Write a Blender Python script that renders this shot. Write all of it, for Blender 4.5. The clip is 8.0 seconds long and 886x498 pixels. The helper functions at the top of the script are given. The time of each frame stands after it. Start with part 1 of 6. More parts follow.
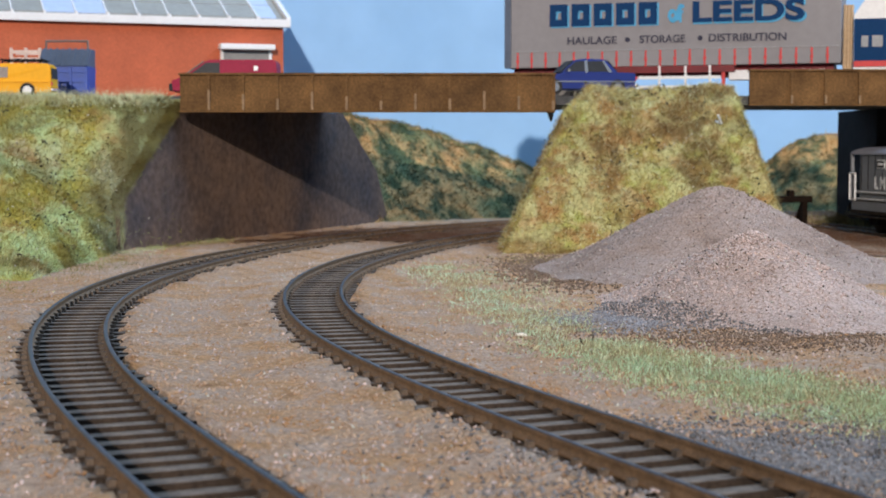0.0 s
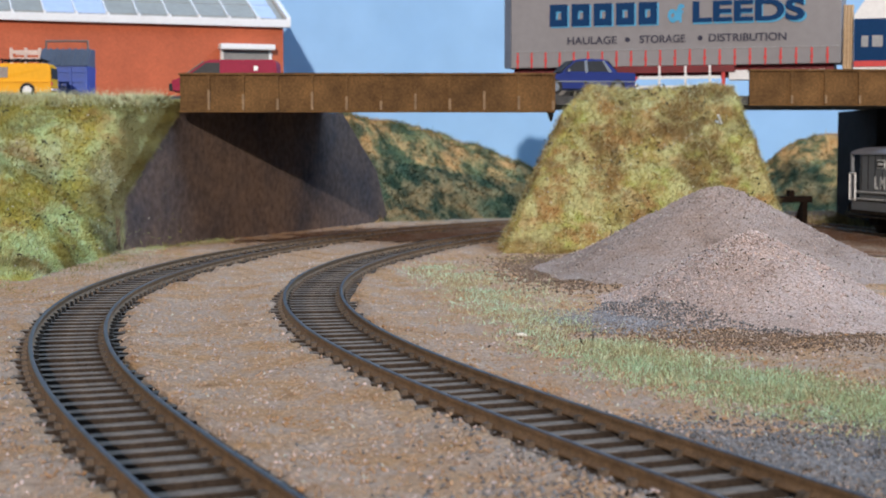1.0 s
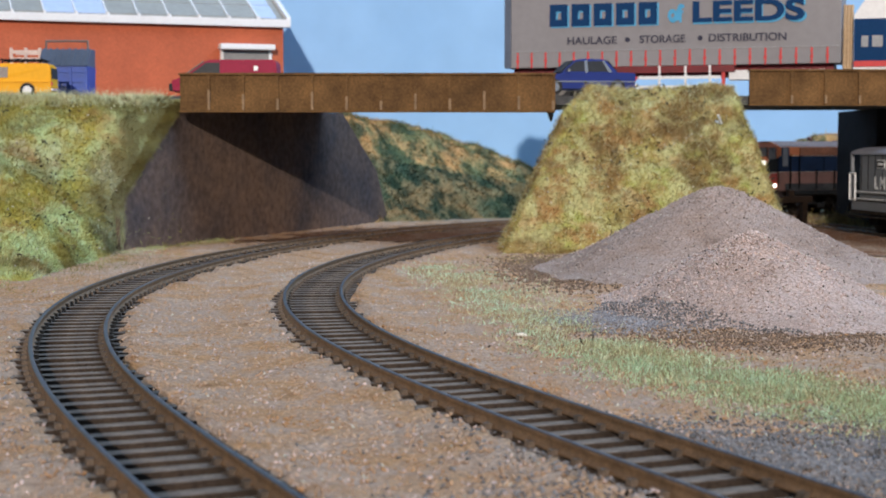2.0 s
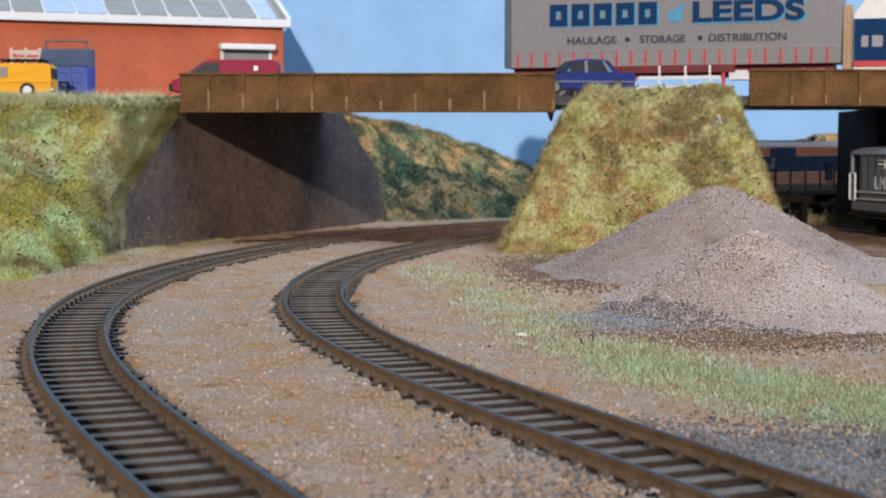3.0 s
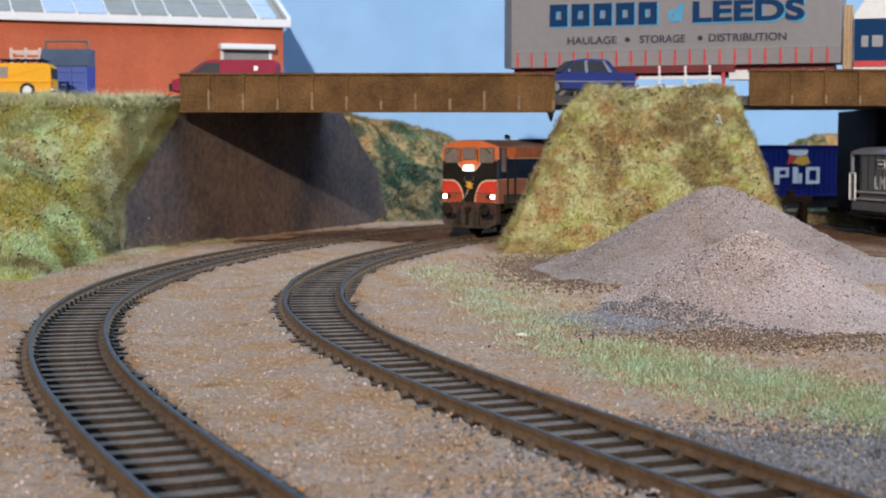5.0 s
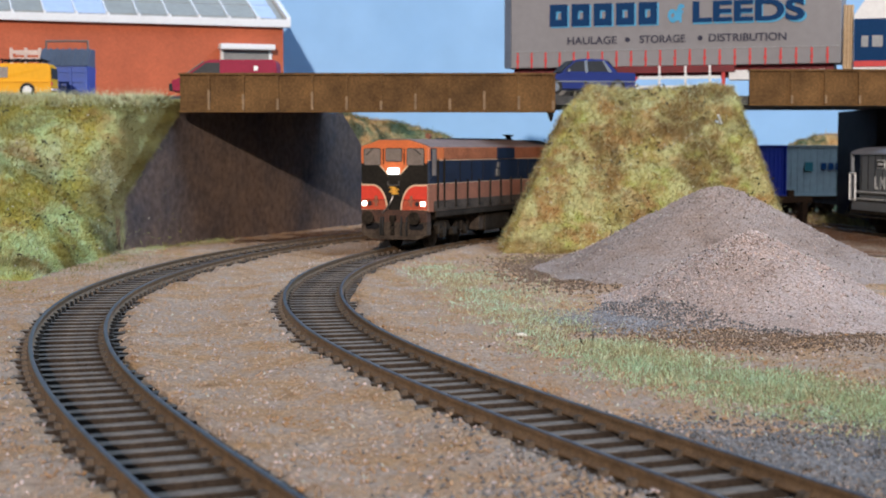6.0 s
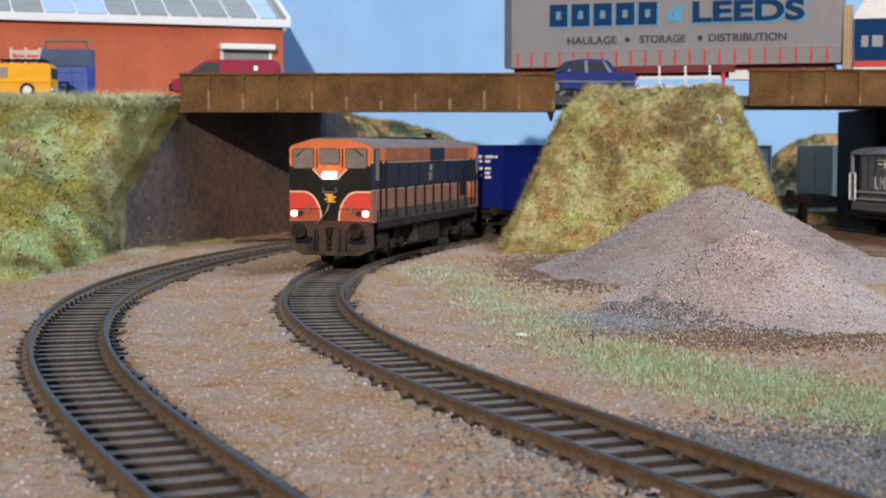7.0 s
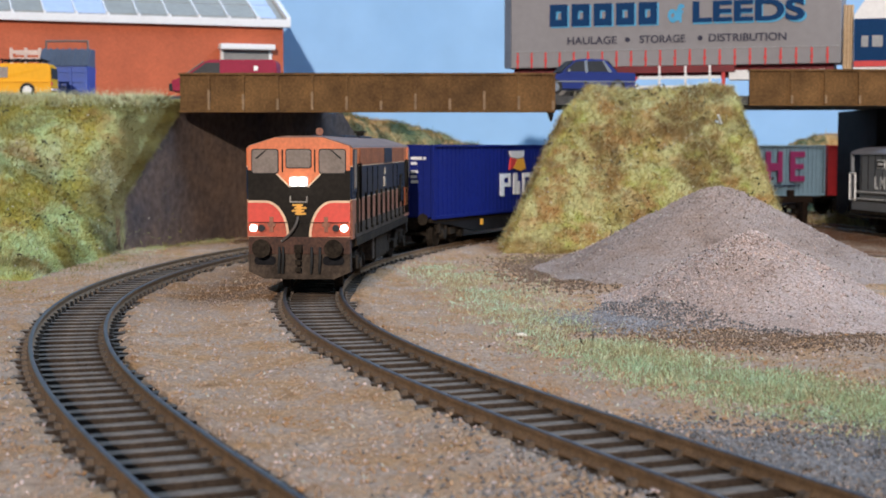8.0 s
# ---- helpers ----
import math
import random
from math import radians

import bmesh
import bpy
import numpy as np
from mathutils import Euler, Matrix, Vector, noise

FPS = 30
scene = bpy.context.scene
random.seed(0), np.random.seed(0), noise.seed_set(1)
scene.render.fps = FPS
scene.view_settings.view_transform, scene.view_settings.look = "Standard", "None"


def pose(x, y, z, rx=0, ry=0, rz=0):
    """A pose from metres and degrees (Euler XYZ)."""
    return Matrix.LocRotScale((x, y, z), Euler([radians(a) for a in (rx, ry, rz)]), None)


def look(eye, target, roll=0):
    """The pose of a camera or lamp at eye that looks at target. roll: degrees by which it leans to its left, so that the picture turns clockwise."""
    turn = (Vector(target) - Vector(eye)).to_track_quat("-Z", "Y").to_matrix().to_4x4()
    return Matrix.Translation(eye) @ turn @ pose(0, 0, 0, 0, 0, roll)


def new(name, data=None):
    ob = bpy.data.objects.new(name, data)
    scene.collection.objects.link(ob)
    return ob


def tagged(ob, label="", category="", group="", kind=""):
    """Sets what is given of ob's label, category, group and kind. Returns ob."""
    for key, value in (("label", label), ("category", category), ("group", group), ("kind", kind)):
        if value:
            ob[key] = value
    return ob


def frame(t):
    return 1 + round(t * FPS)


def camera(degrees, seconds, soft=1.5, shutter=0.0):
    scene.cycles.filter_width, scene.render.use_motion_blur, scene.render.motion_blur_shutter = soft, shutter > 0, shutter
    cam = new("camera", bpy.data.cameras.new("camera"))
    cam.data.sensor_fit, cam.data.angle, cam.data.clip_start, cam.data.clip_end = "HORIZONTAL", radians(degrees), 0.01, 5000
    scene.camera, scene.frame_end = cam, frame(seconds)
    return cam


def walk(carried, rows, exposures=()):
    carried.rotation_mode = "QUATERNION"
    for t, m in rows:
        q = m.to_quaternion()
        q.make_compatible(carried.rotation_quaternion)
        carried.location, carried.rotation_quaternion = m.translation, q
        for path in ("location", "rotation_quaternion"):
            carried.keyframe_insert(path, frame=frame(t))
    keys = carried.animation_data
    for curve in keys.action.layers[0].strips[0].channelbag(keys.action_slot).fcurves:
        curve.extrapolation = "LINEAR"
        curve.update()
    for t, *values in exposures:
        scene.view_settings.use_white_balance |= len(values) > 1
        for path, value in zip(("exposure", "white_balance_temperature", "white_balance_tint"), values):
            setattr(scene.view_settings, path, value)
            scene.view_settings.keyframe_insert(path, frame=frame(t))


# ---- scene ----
# A model railway layout in 1:76, at its own true size: track gauge 16.5 mm, rail tops at z = 0.
cam = camera(32.40, 8.0, soft=1.7)
EYE = (0.0, 0.0, 0.0455)
STAND = look(EYE, (0.0, 1.0, 0.0455 - math.tan(0.0673)))
cam.data.dof.use_dof = True
cam.data.dof.focus_distance = 0.42
cam.data.dof.aperture_fstop = 60
walk(cam, [(0.0, STAND), (8.0, STAND)], exposures=[(0.0, 0.0), (8.0, 0.0)])

# ---- light: a cool bright hall and one warm lamp before the layout ----
world = bpy.data.worlds.new("hall")
scene.world = world
world.use_nodes = True
wn = world.node_tree.nodes
wn["Background"].inputs[0].default_value = (0.42, 0.66, 1.0, 1)
wn["Background"].inputs[1].default_value = 0.15
sun = new("layout_lamp", bpy.data.lights.new("layout_lamp", "SUN"))
sun.data.energy = 2.9
sun.data.angle = radians(1.2)
sun.data.color = (1.0, 0.88, 0.79)
sun.matrix_world = look((0, 0, 0), (0.07, 1.0, -0.29))
sun.location = (-0.5, -0.5, 1.2)

# Unseen cool lamp, added high on the right to brighten and cool the ground.
lamp = new("cool_fill_lamp", bpy.data.lights.new("cool_fill_lamp", "AREA"))
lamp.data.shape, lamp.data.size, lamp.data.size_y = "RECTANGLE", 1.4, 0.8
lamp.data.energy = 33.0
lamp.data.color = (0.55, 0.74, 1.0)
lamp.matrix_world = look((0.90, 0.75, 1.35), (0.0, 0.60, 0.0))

GROUND = -0.0038
ROAD = 0.0715


# ---- materials ----
def mat(name, base, rough=0.6, metal=0.0, var=0.25, scale=200.0, bump=0.0, second=None, spec=0.5, fine=None, coat=0.0, island=0.0):
    """A surface with noise in its colour at two scales; scale in features per metre."""
    m = bpy.data.materials.new(name)
    m.use_nodes = True
    nt = m.node_tree
    n, l = nt.nodes, nt.links
    b = n["Principled BSDF"]
    b.inputs["Roughness"].default_value = rough
    b.inputs["Metallic"].default_value = metal
    b.inputs["Specular IOR Level"].default_value = spec
    if coat:
        b.inputs["Coat Weight"].default_value = coat
    tc = n.new("ShaderNodeTexCoord")
    n1 = n.new("ShaderNodeTexNoise")
    n1.inputs["Scale"].default_value = scale
    n1.inputs["Detail"].default_value = 6
    n1.inputs["Roughness"].default_value = 0.65
    n2 = n.new("ShaderNodeTexNoise")
    n2.inputs["Scale"].default_value = fine or scale * 9
    n2.inputs["Detail"].default_value = 4
    l.new(tc.outputs["Object"], n1.inputs["Vector"])
    l.new(tc.outputs["Object"], n2.inputs["Vector"])
    r = n.new("ShaderNodeValToRGB")
    e = r.color_ramp.elements
    lo = [c * (1 - var) for c in base]
    hi = [min(1, c * (1 + var)) for c in base]
    if second:
        hi = list(second)
    e[0].position, e[0].color = 0.32, (*lo, 1)
    e[1].position, e[1].color = 0.68, (*hi, 1)
    l.new(n1.outputs["Fac"], r.inputs["Fac"])
    mx = n.new("ShaderNodeMix")
    mx.data_type, mx.blend_type = "RGBA", "MULTIPLY"
    mx.inputs["Factor"].default_value = min(1.0, var * 2.2)
    l.new(r.outputs["Color"], mx.inputs["A"])
    r2 = n.new("ShaderNodeValToRGB")
    r2.color_ramp.elements[0].position, r2.color_ramp.elements[0].color = 0.3, (0.45, 0.45, 0.45, 1)
    r2.color_ramp.elements[1].position, r2.color_ramp.elements[1].color = 0.7, (1.35, 1.35, 1.35, 1)
    l.new(n2.outputs["Fac"], r2.inputs["Fac"])
    l.new(r2.outputs["Color"], mx.inputs["B"])
    out = mx.outputs["Result"]
    if island:
        g = n.new("ShaderNodeNewGeometry")
        hs = n.new("ShaderNodeHueSaturation")
        mr = n.new("ShaderNodeMapRange")
        mr.inputs["To Min"].default_value, mr.inputs["To Max"].default_value = 1 - island, 1 + island
        l.new(g.outputs["Random Per Island"], mr.inputs["Value"])
        l.new(mr.outputs["Result"], hs.inputs["Value"])
        l.new(out, hs.inputs["Color"])
        out = hs.outputs["Color"]
    l.new(out, b.inputs["Base Color"])
    if bump:
        bp = n.new("ShaderNodeBump")
        bp.inputs["Strength"].default_value = 0.8
        bp.inputs["Distance"].default_value = bump
        l.new(n2.outputs["Fac"], bp.inputs["Height"])
        l.new(bp.outputs["Normal"], b.inputs["Normal"])
    return m


def glow(name, colour, strength):
    m = bpy.data.materials.new(name)
    m.use_nodes = True
    b = m.node_tree.nodes["Principled BSDF"]
    b.inputs["Base Color"].default_value = (*colour, 1)
    b.inputs["Emission Color"].default_value = (*colour, 1)
    b.inputs["Emission Strength"].default_value = strength
    return m


def blotchy(name, colours, scale, fine, bump=0.0006, rough=0.95, stops=None, wash=None):
    """Several colours in soft patches, broken up by a fine grain."""
    m = bpy.data.materials.new(name)
    m.use_nodes = True
    nt = m.node_tree
    n, l = nt.nodes, nt.links
    b = n["Principled BSDF"]
    b.inputs["Roughness"].default_value = rough
    b.inputs["Specular IOR Level"].default_value = 0.15
    tc = n.new("ShaderNodeTexCoord")
    n1 = n.new("ShaderNodeTexNoise")
    n1.inputs["Scale"].default_value, n1.inputs["Detail"].default_value = scale, 7
    n1.inputs["Roughness"].default_value = 0.68
    n2 = n.new("ShaderNodeTexNoise")
    n2.inputs["Scale"].default_value, n2.inputs["Detail"].default_value = fine, 5
    n2.inputs["Roughness"].default_value = 0.7
    r = n.new("ShaderNodeValToRGB")
    els = r.color_ramp.elements
    while len(els) < len(colours):
        els.new(0.5)
    for i, c in enumerate(colours):
        els[i].position = stops[i] if stops else 0.30 + 0.40 * i / (len(colours) - 1)
        els[i].color = (*c, 1)
    r2 = n.new("ShaderNodeValToRGB")
    r2.color_ramp.elements[0].position, r2.color_ramp.elements[0].color = 0.30, (0.35, 0.33, 0.30, 1)
    r2.color_ramp.elements[1].position, r2.color_ramp.elements[1].color = 0.68, (1.35, 1.35, 1.3, 1)
    mx = n.new("ShaderNodeMix")
    mx.data_type, mx.blend_type = "RGBA", "MULTIPLY"
    mx.inputs["Factor"].default_value = 0.75
    l.new(tc.outputs["Object"], n1.inputs["Vector"])
    l.new(tc.outputs["Object"], n2.inputs["Vector"])
    l.new(n1.outputs["Fac"], r.inputs["Fac"])
    l.new(n2.outputs["Fac"], r2.inputs["Fac"])
    l.new(r.outputs["Color"], mx.inputs["A"])
    l.new(r2.outputs["Color"], mx.inputs["B"])
    out = mx.outputs["Result"]
    if wash:
        n3 = n.new("ShaderNodeTexNoise")
        n3.inputs["Scale"].default_value, n3.inputs["Detail"].default_value = 9, 3
        l.new(tc.outputs["Object"], n3.inputs["Vector"])
        mr = n.new("ShaderNodeMapRange")
        mr.inputs["From Min"].default_value, mr.inputs["From Max"].default_value, mr.inputs["To Max"].default_value = 0.46, 0.62, 0.3
        l.new(n3.outputs["Fac"], mr.inputs["Value"])
        hs = n.new("ShaderNodeMix")
        hs.data_type = "RGBA"
        l.new(mr.outputs["Result"], hs.inputs["Factor"])
        l.new(out, hs.inputs["A"])
        hs.inputs["B"].default_value = (*wash, 1)
        out = hs.outputs["Result"]
    l.new(out, b.inputs["Base Color"])
    bp = n.new("ShaderNodeBump")
    bp.inputs["Strength"].default_value, bp.inputs["Distance"].default_value = 0.9, bump
    l.new(n2.outputs["Fac"], bp.inputs["Height"])
    l.new(bp.outputs["Normal"], b.inputs["Normal"])
    return m


M_BALLAST = blotchy("sandy_ballast", [(0.34, 0.175, 0.08), (0.58, 0.335, 0.175), (0.52, 0.37, 0.28), (0.68, 0.47, 0.33)], 60, 900, 0.0011, wash=(0.46, 0.365, 0.30))
M_RUSTSHEET = blotchy("rusty_soil", [(0.15, 0.065, 0.032), (0.24, 0.115, 0.06), (0.28, 0.17, 0.11), (0.34, 0.24, 0.18)], 50, 800, 0.0008)
M_RAIL = mat("rusty_rail", (0.25, 0.155, 0.085), 0.65, 0.3, 0.3, 300)
M_RAILTOP = mat("rail_head_steel", (0.105, 0.098, 0.10), 0.45, 0.75, 0.2, 200)
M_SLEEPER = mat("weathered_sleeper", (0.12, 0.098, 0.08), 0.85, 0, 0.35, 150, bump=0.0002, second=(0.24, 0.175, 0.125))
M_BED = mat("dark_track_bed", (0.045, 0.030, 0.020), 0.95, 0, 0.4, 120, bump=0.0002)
M_CONCRETE = mat("grimy_retaining_wall", (0.095, 0.088, 0.098), 0.9, 0, 0.25, 16, bump=0.00006, spec=0.1, second=(0.215, 0.14, 0.10), fine=300)
M_GIRDER = mat("rust_brown_girder", (0.105, 0.052, 0.016), 0.7, 0, 0.3, 50, bump=0.00008, spec=0.2, second=(0.20, 0.105, 0.036), fine=900)
M_SKY = mat("painted_sky_board", (0.28, 0.50, 0.80), 0.9, 0, 0.05, 3, spec=0.1, second=(0.34, 0.56, 0.84))
M_BRICK = mat("red_brick_paper", (0.48, 0.11, 0.045), 0.75, 0, 0.12, 30, fine=700)
M_WHITE = mat("white_plastic", (0.80, 0.80, 0.80), 0.4, 0, 0.04, 60)
# Far pile: same gravel, browner, with its shade put into the darker colour.
M_HEAP_SHADED = blotchy("shaded_brownish_gravel", [(0.22, 0.155, 0.13), (0.38, 0.275, 0.225), (0.45, 0.345, 0.30), (0.47, 0.33, 0.26)], 24, 1100, 0.0008)
M_HEAP = blotchy("pinkish_gravel", [(0.34, 0.25, 0.225), (0.56, 0.41, 0.345), (0.62, 0.48, 0.43), (0.68, 0.48, 0.37)], 24, 1100, 0.0008)
M_ROAD = mat("grey_road", (0.07, 0.07, 0.072), 0.85, 0, 0.2, 40)
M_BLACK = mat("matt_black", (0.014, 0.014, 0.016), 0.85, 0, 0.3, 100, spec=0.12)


def fibre_mat(name, colours, scale, spread=0.03, wash=None, tones=(0.55, 1.28)):
    """Dyed fibres: ragged patches of each colour laid over one another, each fibre a little lighter or darker."""
    m = bpy.data.materials.new(name)
    m.use_nodes = True
    n, l = m.node_tree.nodes, m.node_tree.links
    b = n["Principled BSDF"]
    b.inputs["Roughness"].default_value = 0.85
    b.inputs["Specular IOR Level"].default_value = 0.1
    tc = n.new("ShaderNodeTexCoord")
    g = n.new("ShaderNodeNewGeometry")
    jitter = n.new("ShaderNodeMapRange")
    jitter.inputs["To Min"].default_value, jitter.inputs["To Max"].default_value = -spread, spread
    l.new(g.outputs["Random Per Island"], jitter.inputs["Value"])
    base = n.new("ShaderNodeRGB")
    base.outputs[0].default_value = (*colours[0], 1)
    out = base.outputs[0]
    layers = list(colours[1:]) + ([wash] if wash else [])
    for i, c in enumerate(layers):
        nz = n.new("ShaderNodeTexNoise")
        nz.noise_dimensions = "4D"
        nz.inputs["W"].default_value = 3.7 * i + 1.3
        nz.inputs["Scale"].default_value = scale * (0.7 + 0.55 * (i % 3))
        nz.inputs["Detail"].default_value, nz.inputs["Roughness"].default_value = 7, 0.66
        l.new(tc.outputs["Object"], nz.inputs["Vector"])
        ad = n.new("ShaderNodeMath")
        l.new(nz.outputs["Fac"], ad.inputs[0])
        l.new(jitter.outputs["Result"], ad.inputs[1])
        mr = n.new("ShaderNodeMapRange")
        mr.inputs["From Min"].default_value, mr.inputs["From Max"].default_value = 0.49, 0.60
        mr.inputs["To Max"].default_value = 0.45 if wash and i == len(layers) - 1 else 0.9
        l.new(ad.outputs[0], mr.inputs["Value"])
        mx = n.new("ShaderNodeMix")
        mx.data_type = "RGBA"
        l.new(mr.outputs["Result"], mx.inputs["Factor"])
        l.new(out, mx.inputs["A"])
        mx.inputs["B"].default_value = (*c, 1)
        out = mx.outputs["Result"]
    hs = n.new("ShaderNodeHueSaturation")
    tone = n.new("ShaderNodeMapRange")
    tone.inputs["To Min"].default_value, tone.inputs["To Max"].default_value = tones
    l.new(g.outputs["Random Per Island"], tone.inputs["Value"])
    l.new(tone.outputs["Result"], hs.inputs["Value"])
    l.new(out, hs.inputs["Color"])
    l.new(hs.outputs["Color"], b.inputs["Base Color"])
    return m


TURF_COLOURS = [(0.36, 0.27, 0.10), (0.46, 0.28, 0.11), (0.42, 0.38, 0.11), (0.56, 0.44, 0.22), (0.40, 0.44, 0.13), (0.38, 0.22, 0.085), (0.52, 0.50, 0.24), (0.17, 0.11, 0.045)]
WEST_COLOURS = [(0.34, 0.29, 0.07), (0.44, 0.42, 0.14), (0.50, 0.54, 0.25), (0.40, 0.24, 0.10), (0.52, 0.58, 0.38), (0.38, 0.33, 0.06), (0.46, 0.55, 0.27), (0.14, 0.11, 0.04)]
FAR_COLOURS = [(0.11, 0.14, 0.07), (0.34, 0.23, 0.10), (0.06, 0.10, 0.06), (0.46, 0.31, 0.14), (0.20, 0.22, 0.11), (0.50, 0.29, 0.12), (0.035, 0.06, 0.035)]
M_FIBRE = fibre_mat("turf_fibre", TURF_COLOURS, 55)
M_FIBRE_WEST = fibre_mat("west_turf_fibre", WEST_COLOURS, 26)
M_FIBRE_FAR = fibre_mat("far_turf_fibre", FAR_COLOURS, 34)
M_FIBRE_PALE = fibre_mat("pale_fibre", [(0.60, 0.60, 0.34), (0.66, 0.72, 0.44), (0.70, 0.60, 0.36), (0.70, 0.77, 0.54)], 60)
M_FIBRE_MINT = fibre_mat("mint_fibre", [(0.44, 0.42, 0.22), (0.38, 0.52, 0.30), (0.44, 0.64, 0.40), (0.54, 0.72, 0.50), (0.46, 0.60, 0.36)], 45, 0.08)
M_FIBRE_LINE = fibre_mat("lineside_fibre", [(0.44, 0.34, 0.20), (0.50, 0.48, 0.28), (0.42, 0.56, 0.37), (0.62, 0.55, 0.34), (0.48, 0.62, 0.44)], 50, 0.10)
M_GRIT = fibre_mat("ballast_grit", [(0.47, 0.30, 0.18), (0.42, 0.22, 0.095), (0.52, 0.31, 0.16), (0.49, 0.355, 0.27), (0.56, 0.40, 0.28)], 60, 0.03, wash=(0.44, 0.345, 0.285), tones=(0.80, 1.08))


# ---- mesh helpers ----
def part(name, bm, material, parent=None, label="", smooth=False):
    me = bpy.data.meshes.new(name)
    bm.normal_update()
    bm.to_mesh(me)
    bm.free()
    for m in (material if isinstance(material, (list, tuple)) else [material]):
        me.materials.append(m)
    if smooth:
        me.shade_smooth()
    ob = new(name, me)
    if parent:
        ob.parent = parent
    if label:
        ob["label"] = label
    return ob


def raw(name, verts, faces, material, parent=None, smooth=False):
    me = bpy.data.meshes.new(name)
    vs, fs = np.asarray(verts, np.float32), np.asarray(faces, np.int32)
    me.vertices.add(len(vs))
    me.vertices.foreach_set("co", vs.ravel())
    me.loops.add(fs.size)
    me.loops.foreach_set("vertex_index", fs.ravel())
    me.polygons.add(len(fs))
    me.polygons.foreach_set("loop_start", np.arange(0, fs.size, fs.shape[1], dtype=np.int32))
    me.update(calc_edges=True)
    me.materials.append(material)
    if smooth:
        me.shade_smooth()
    me.update()
    ob = new(name, me)
    if parent:
        ob.parent = parent
    return ob


def thing(name, m, label, category, group="", kind=""):
    ob = new(name)
    ob.empty_display_size = 0.01
    ob.matrix_world = m
    return tagged(ob, label, category, group, kind)


def box(bm, x0, x1, y0, y1, z0, z1, bevel=0.0, mat_index=0):
    r = bmesh.ops.create_cube(bm, size=1.0)
    vs = r["verts"]
    for v in vs:
        v.co = Vector(((x0 + x1) / 2 + v.co.x * (x1 - x0), (y0 + y1) / 2 + v.co.y * (y1 - y0), (z0 + z1) / 2 + v.co.z * (z1 - z0)))
    fs = {f for v in vs for f in v.link_faces}
    for f in fs:
        f.material_index = mat_index
    if bevel:
        es = list({e for v in vs for e in v.link_edges})
        bmesh.ops.bevel(bm, geom=es, offset=bevel, segments=2, affect="EDGES", profile=0.6)
    return bm


def boxes(*specs, bevel=0.0):
    bm = bmesh.new()
    for s in specs:
        box(bm, *s, bevel=bevel)
    return bm


def cyl(bm, p, axis, r, length, seg=16, r2=None):
    """A cylinder centred at p along 'x', 'y' or 'z'."""
    turn = {"x": Euler((0, math.pi / 2, 0)), "y": Euler((math.pi / 2, 0, 0)), "z": Euler((0, 0, 0))}[axis]
    bmesh.ops.create_cone(bm, cap_ends=True, segments=seg, radius1=r, radius2=r if r2 is None else r2, depth=length,
                          matrix=Matrix.Translation(p) @ turn.to_matrix().to_4x4())
    return bm


def prism(bm, outline, axis, a, b, mat_index=0):
    """A closed outline of (u, v) pushed from a to b along 'x' (u = y, v = z), 'y' (u = x, v = z) or 'z' (u = x, v = y)."""
    def put(u, v, w):
        return {"x": (w, u, v), "y": (u, w, v), "z": (u, v, w)}[axis]
    va = [bm.verts.new(put(u, v, a)) for u, v in outline]
    vb = [bm.verts.new(put(u, v, b)) for u, v in outline]
    fs = [bm.faces.new(va), bm.faces.new(vb[::-1])]
    k = len(outline)
    for i in range(k):
        fs.append(bm.faces.new((va[i], vb[i], vb[(i + 1) % k], va[(i + 1) % k])))
    for f in fs:
        f.material_index = mat_index
    bmesh.ops.recalc_face_normals(bm, faces=fs)
    return bm


def tube(pts, r, seg=8):
    """A round hose or pipe through points."""
    bm, rings = bmesh.new(), []
    for i, p in enumerate(pts):
        d = (Vector(pts[min(i + 1, len(pts) - 1)]) - Vector(pts[max(i - 1, 0)])).normalized()
        u = d.orthogonal().normalized()
        v = d.cross(u)
        rings.append([bm.verts.new(Vector(p) + r * (math.cos(2 * math.pi * k / seg) * u + math.sin(2 * math.pi * k / seg) * v)) for k in range(seg)])
    for a, b in zip(rings, rings[1:]):
        turn = min(range(seg), key=lambda o: (b[o].co - a[0].co).length)
        for k in range(seg):
            bm.faces.new((a[k], a[(k + 1) % seg], b[(k + 1 + turn) % seg], b[(k + turn) % seg]))
    bm.faces.new(rings[0][::-1])
    bm.faces.new(rings[-1])
    bmesh.ops.recalc_face_normals(bm, faces=bm.faces)
    return bm


